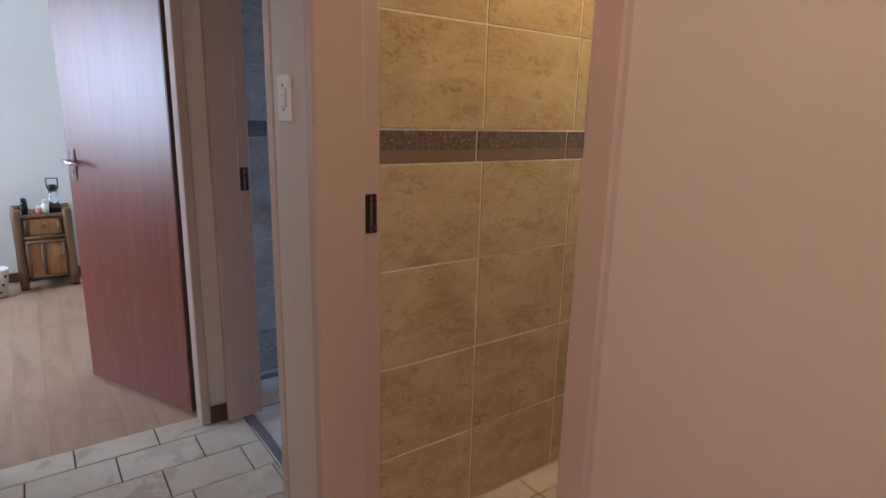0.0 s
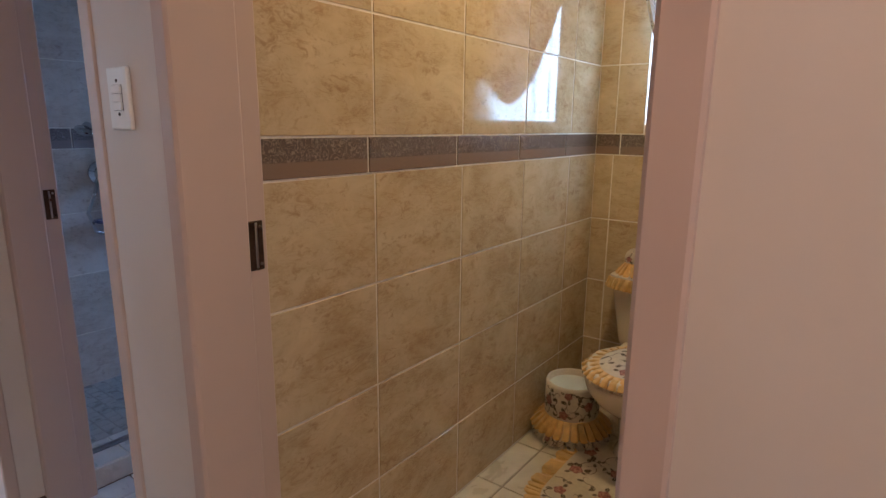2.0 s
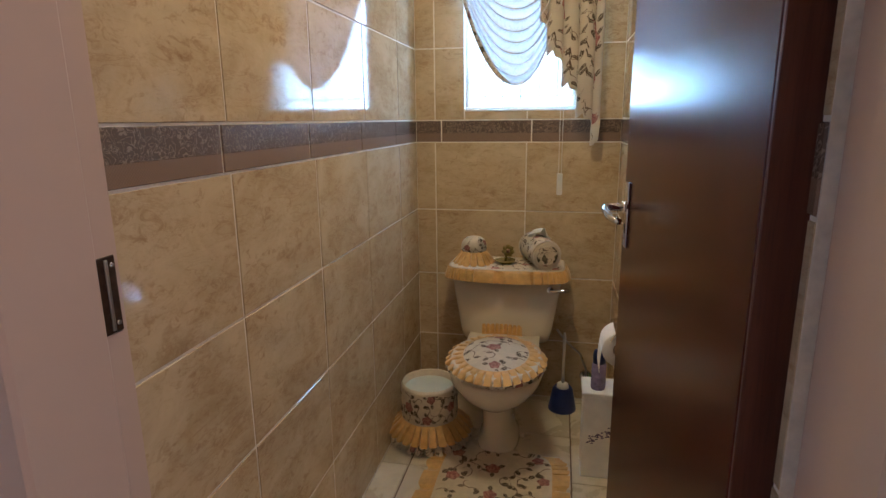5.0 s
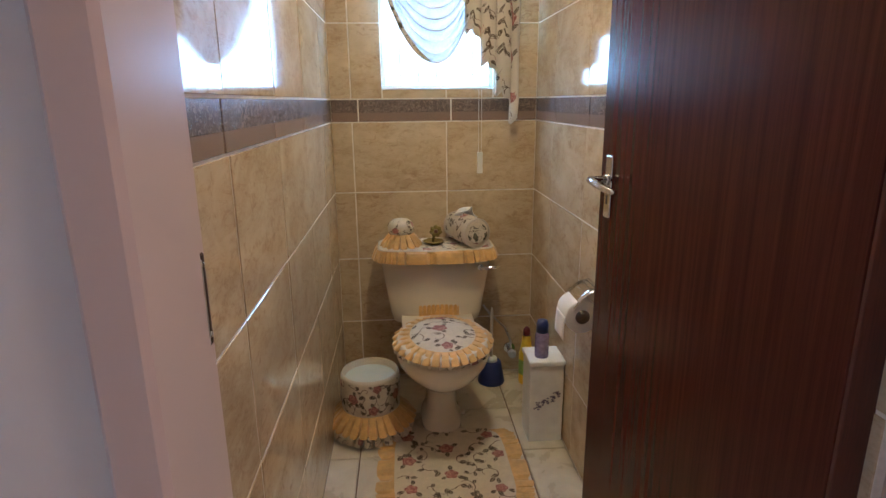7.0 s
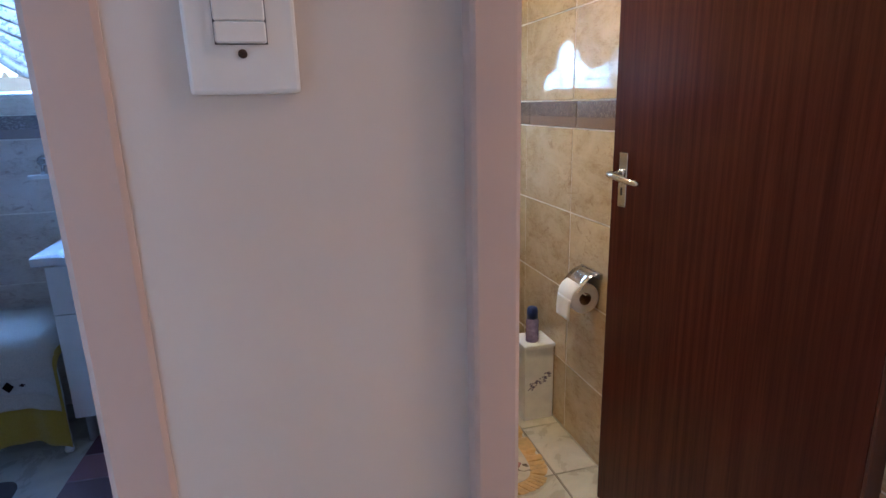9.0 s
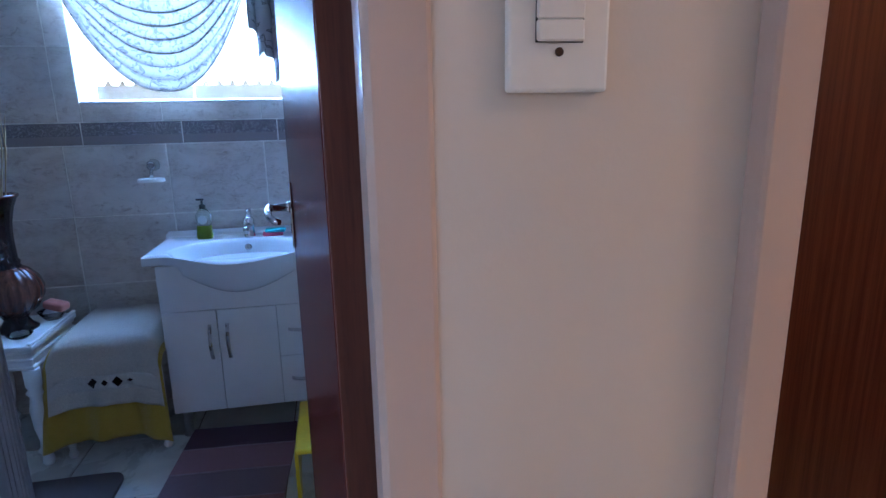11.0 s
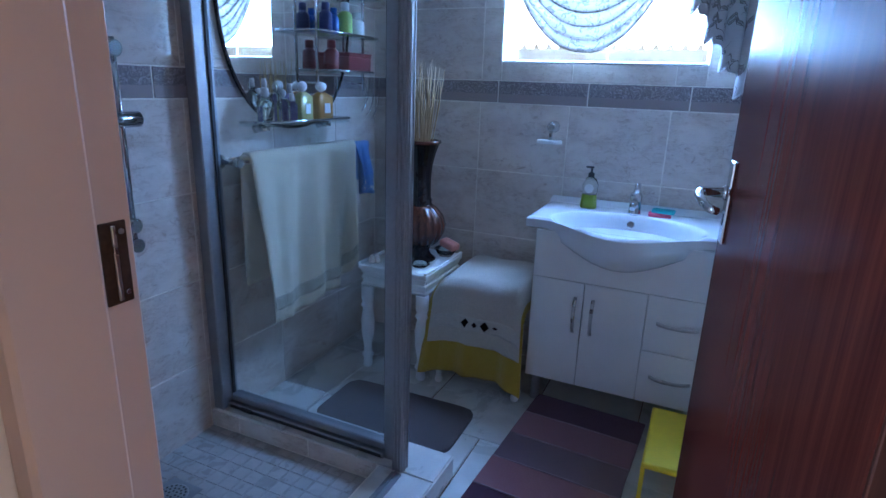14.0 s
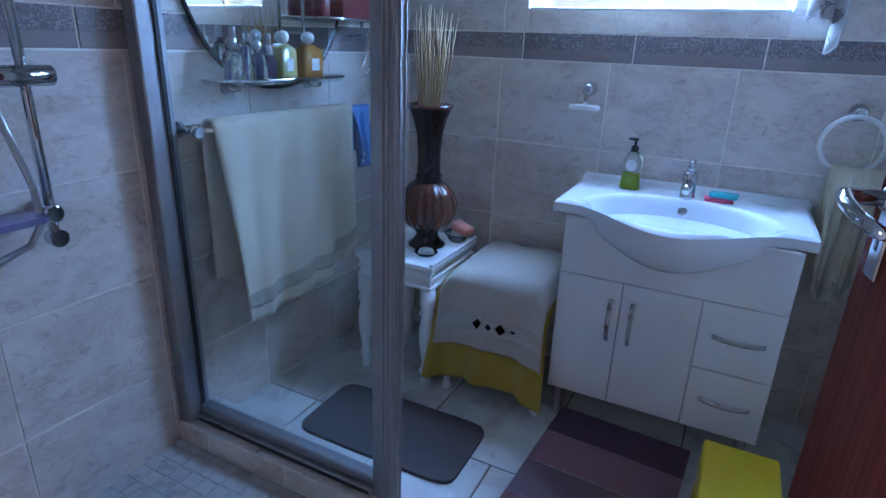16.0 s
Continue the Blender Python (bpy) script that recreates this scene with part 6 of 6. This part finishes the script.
part("bowl", sheet(basin_top, 88, 60), WHITEPORC, ba)


def basin_skirt(u, v):
    """The rim's edge, then the belly that curves back under it to the cabinet."""
    fy = front_y(u)
    x = BX0 + bw * u
    bulge = (1.845 - fy) / 0.180
    if v < 0.25:
        k = v / 0.25
        return Vector((x, fy + 0.001 * k, BZ - 0.010 - 0.030 * k))
    k = (v - 0.25) / 0.75
    y = fy + 0.002 + (VY - 0.001 - fy - 0.002) * (1 - math.cos(k * math.pi / 2)) if bulge > 0.18 else fy + 0.002 + k * 0.03
    return Vector((x if bulge > 0.02 else x + (0.5 - u) * 0.02 * k, y, BZ - 0.040 - (0.105 * bulge ** 0.7 + 0.008) * math.sin(k * math.pi / 2)))


part("apron", sheet(basin_skirt, 88, 20), WHITEPORC, ba)
for u in (0.0, 1.0):
    x = BX0 + bw * u
    part("side_rim", bm_box((x - 0.004 if u else x, 1.849, BZ - 0.042), (x if u else x + 0.004, BYB, BZ - 0.007), 0.001), WHITEPORC, ba)
part("back_splash", bm_box((BX0 + 0.006, BYB - 0.016, BZ - 0.02), (BX1 - 0.006, BYB, BZ + 0.024), 0.005, 2), WHITEPORC, ba)
part("overflow", moved(lathe([(0.015, 0), (0.014, 0.004), (0.009, 0.005)], 20), pose(-0.668, 2.040, BZ - 0.030, 62)), CHROME, ba, "chrome overflow ring")
part("underside", bm_box((BX0 + 0.055, 1.86, 0.7155), (BX1 - 0.03, BYB - 0.004, BZ - 0.120 + 0.06), 0.003), WHITEPORC, ba)

tp = thing("basin_tap", pose(-0.668, 2.115, BZ - 0.002), "chrome single-lever basin mixer tap", "tap")
part("tap_body", lathe([(0.026, 0.0), (0.024, 0.008), (0.022, 0.05), (0.024, 0.075), (0.020, 0.088), (0.008, 0.092)], 24), CHROME, tp)
part("spout", tube([(0, 0.0, 0.045), (0, -0.04, 0.055), (0, -0.085, 0.050), (0, -0.098, 0.040)], [0.015, 0.014, 0.013, 0.011], 14), CHROME, tp)
part("tap_lever", moved(loft([(oval(0, 0, 0.013, 0.017, 20), 0.0), (oval(0, 0.006, 0.012, 0.015, 20), 0.02), (oval(0, 0.02, 0.010, 0.022, 20), 0.034)]), pose(0, 0, 0.088)), CHROME, tp)

sd = thing("soap_dispenser", pose(-0.855, 2.135, BZ - 0.001), "clear pump bottle half full of green hand soap", "soap dispenser")
ob_o = lambda a, b: oval(0, 0, a, b, 28, 3)
part("bottle", loft([(ob_o(0.031, 0.020), 0.0), (ob_o(0.034, 0.023), 0.008), (ob_o(0.029, 0.020), 0.06), (ob_o(0.033, 0.022), 0.10), (ob_o(0.022, 0.017), 0.122), (ob_o(0.012, 0.012), 0.130)]), BOTTLE, sd)
part("liquid", loft([(ob_o(0.029, 0.0185), 0.003), (ob_o(0.032, 0.0212), 0.010), (ob_o(0.0272, 0.0182), 0.058)]), LIQGREEN, sd, "green liquid soap")
part("label", moved(lathe([(0.019, 0), (0.019, 0.0015)], 24), pose(0, -0.0235, 0.085, 90)), WHITEPLAST, sd, "round pale label")
part("pump", bm_join(lathe([(0.013, 0.130), (0.013, 0.146), (0.005, 0.150), (0.005, 0.168)], 16), moved(bm_box((-0.024, -0.006, 0.166), (0.010, 0.006, 0.174), 0.003), pose(0, 0, 0))), BLACKPL, sd, "black pump head")
for dz, mat, dx, lab, r in ((0.0, PINKSP, 0.0, "pink scouring sponge on the basin", 4), (0.0155, TEALSP, 0.012, "teal sponge lying on a pink one", -5)):
    sg = thing("sponge", pose(-0.572 + dx, 2.125, BZ - 0.001 + dz, 0, 0, r), lab, "sponge")
    part("pad", bm_box((-0.043, -0.024, 0), (0.043, 0.024, 0.015), 0.005, 2), mat, sg)

sh_ = thing("wall_soap_dish", pose(-1.050, WY - 0.003, 1.020), "chrome wall bracket with a white soap dish", "soap dish")
part("wall_rose", moved(lathe([(0.026, 0), (0.024, 0.008), (0.018, 0.02), (0.020, 0.040), (0.012, 0.046)], 22), pose(0, 0, 0.072, 90)), CHROME, sh_)
part("arm", tube([(0, -0.03, 0.07), (0, -0.045, 0.045), (0, -0.055, 0.02)], 0.007, 10), CHROME, sh_)
part("dish", moved(extrude(oval(0, 0, 0.052, 0.035, 28, 3), 0.0, 0.014, 0.004), pose(0, -0.058, 0.006)), WHITEPLAST, sh_, "white soap dish")

tg = thing("towel_ring", pose(-0.250, WY - 0.003, 0.0), "chrome wall mount with a white towel ring", "towel ring")
part("wall_rose", moved(lathe([(0.027, 0), (0.026, 0.008), (0.020, 0.03), (0.012, 0.04)], 22), pose(0, 0, 1.075, 90)), CHROME, tg)
part("ring", tube(arc((0, -0.038, 0.985), 0.082, 0, 355, 40), 0.007, 10, True), WHITEPLAST, tg, "white plastic ring")
hung = hung_towel("hand_towel", 0, -0.075, 0.075, 0, 0.40, 0.34, TOWELC, "pale cream hand towel hung in the towel ring", 0.012, 0.0, 0.05)
hung.matrix_world = pose(-0.215, WY - 0.043, 0.905, 0, 0, -90)

# ---- floor coverings and step ----
rg = thing("striped_rug", pose(-0.748, 1.395, 0.0, 0, 0, -3.5), "plum and mauve striped bath rug before the vanity", "rug")
n_st = 6
for i in range(n_st):
    y1_ = 0.485 - i * 0.1617
    part("stripe", bm_box((-0.218, y1_ - 0.1612, 0.001), (0.218, y1_, 0.0105 + 0.001 * (i % 2)), 0.002), PURPLES[(0, 1, 2, 3, 0, 1)[i]], rg)
    if i:
        part("stripe_cord", tube([(-0.217, y1_, 0.0112), (0, y1_ + 0.003, 0.0118), (0.217, y1_, 0.0112)], 0.0026, 6), CORDPALE, rg)
bmats = thing("bath_mat", pose(-1.398, 1.482, 0.0, 0, 0, 1.0), "dark brown rounded bath mat beside the shower", "mat")
part("mat_body", extrude(oval(0, 0, 0.284, 0.154, 56, 9), 0.001, 0.014, 0.005), MATBROWN, bmats)

ys = thing("step_stool", pose(-0.386, 1.490, 0), "bright yellow plastic step stool", "step stool")
part("tread", bm_box((-0.095, -0.165, 0.180), (0.095, 0.185, 0.200), 0.008, 2), YELLOWPL, ys)
side_o = [(-0.165, 0.0), (-0.110, 0.0), (-0.095, 0.075), (-0.03, 0.105), (0.05, 0.105), (0.115, 0.075), (0.130, 0.0), (0.185, 0.0), (0.185, 0.185), (-0.165, 0.185)]
for x in (-0.095, 0.083):
    part("side_panel", moved(extrude(side_o, 0.0, 0.012, 0.002), Matrix(((0, 0, 1, x), (1, 0, 0, 0), (0, 1, 0, 0), (0, 0, 0, 1)))), YELLOWPL, ys)
part("back_panel", bm_box((-0.083, 0.170, 0.05), (0.083, 0.184, 0.180), 0.004), YELLOWPL, ys)

swag("swag_curtain", pose(0, WY - 0.022, 0), -1.42, -0.50, 2.12, 1.412, SWAGB, "grey-white voile swag with a faint leaf print at the bathroom window", 14, 0.026, 0.52)
tail("curtain_tail", pose(0, WY - 0.052, 0), -0.600, -0.350, 2.12, 1.64, 1.235, TAILB, "faded leaf-print cascading curtain tail beside the bathroom window", 4, FADEDPRINTS)

# ---- tiles of walls and floors ----
def lay_floor(parent, x, y, z, mat, name="tile", holes=(), d=0.0055, gap=0.005, uneven=1.0):
    """Tiles on a floor; x and y are (low, high, a joint, pitch); holes are (x0, x1, y0, y1)."""
    us = lines(x[2] - x[0], x[3], 0.0, x[1] - x[0])
    vs = lines(y[2] - y[0], y[3], 0.0, y[1] - y[0])
    lay(parent, pose(x[0], y[0], z, -90, 0, 0), us, vs, mat, name, d, gap, [(a - x[0], b - x[0], c - y[0], e - y[0]) for a, b, c, e in holes], 0.012, uneven)


lay_floor(floor_hall, (-1.117, -0.971, 5, 9), (-1.19, 0.10, -0.244 - 0.287 * 3, 0.287), -0.006, FLOORT)
for r in range(12):
    joint = (-0.114, 0.016, -0.205, -0.08)[r % 4]
    lay_floor(floor_hall, (-0.971 + 0.187 * r, -0.784 + 0.187 * r, 5, 9), (-1.19, 0.10, joint - 0.287 * 8, 0.287), -0.006, FLOORT)
lay_floor(floor_toilet, (0.0, TX, 0.110, 0.302), (0.16, TY, 1.411 - 0.302 * 5, 0.302), -0.006, FLOORT)
lay_floor(floor_bath, (LX, RX, -1.723 - 0.398, 0.398), (0.141, WY, 1.490 - 0.394 * 4, 0.394), -0.006, FLOORB, holes=((LX, -1.046, 0.13, 1.254),))
lay_floor(tray, (LX, -1.246, LX, 0.0525), (0.172, 1.098, 0.172, 0.0525), 0.0105, MOSAIC, d=0.0015, gap=0.005)
lay_floor(kerb, (LX, -1.048, LX + 0.02, 0.30), (1.100, 1.252, 5, 9), KZ - 0.006, FLOORB)
lay_floor(kerb, (-1.240, -1.048, 5, 9), (0.19, 1.098, 0.02, 0.30), KZ - 0.006, FLOORB)
lay(kerb, pose(-1.952, 1.0955, 0, 0, 0, 0.8), lines(0.13, 0.30, 0.0, 0.70), [0.012, KZ - 0.003], BATHTILE)
lay(kerb, pose(-1.048, 0.19, 0, 0, 0, 90), lines(0.25, 0.30, 0.0, 1.06), [0.0, KZ - 0.003], FLOORB)
# bedroom boards
for r in range(25):
    lay_floor(floor_bed, (-4.0, -1.119, -3.7 + 0.41 * (r % 3), 1.2), (0.44 - 0.13 * (r + 1), 0.44 - 0.13 * r, 5, 9), -0.008, LAMINATE, "board", d=0.0008, gap=0.0004, uneven=0.0)

tile_room_wall(wall_p, pose(0.0, 0.168, 0, 0, 0, 90), TY - 0.168, 0.572 - 0.168, 0.548 - 0.168)
tile_room_wall(wall_te, pose(TX, TY, 0, 0, 0, -90), TY - 0.155, TY - 1.768, TY - 1.735)
tile_room_wall(wall_t, pose(0.0, TY, 0), TX, 0.088, 0.116, (WT,))
tile_room_wall(wall_b, pose(LX, WY, 0), RX - LX, -1.393 - LX, -1.313 - LX, ((WB[0] - LX, WB[1] - LX, WB[2], WB[3]),), BATHTILE)
tile_room_wall(wall_bl, pose(LX, 0.215, 0, 0, 0, 90), WY - 0.215, 0.688 - 0.215, 0.985 - 0.215, (), BATHTILE)
tile_room_wall(wall_bf, pose(-1.05, 0.170, 0, 0, 0, 180), 0.90, 0.25, 0.2, (), BATHTILE)
tile_room_wall(wall_p, pose(RX, WY, 0, 0, 0, -90), WY - 0.215, 0.35, 0.3, (), BATHTILE)
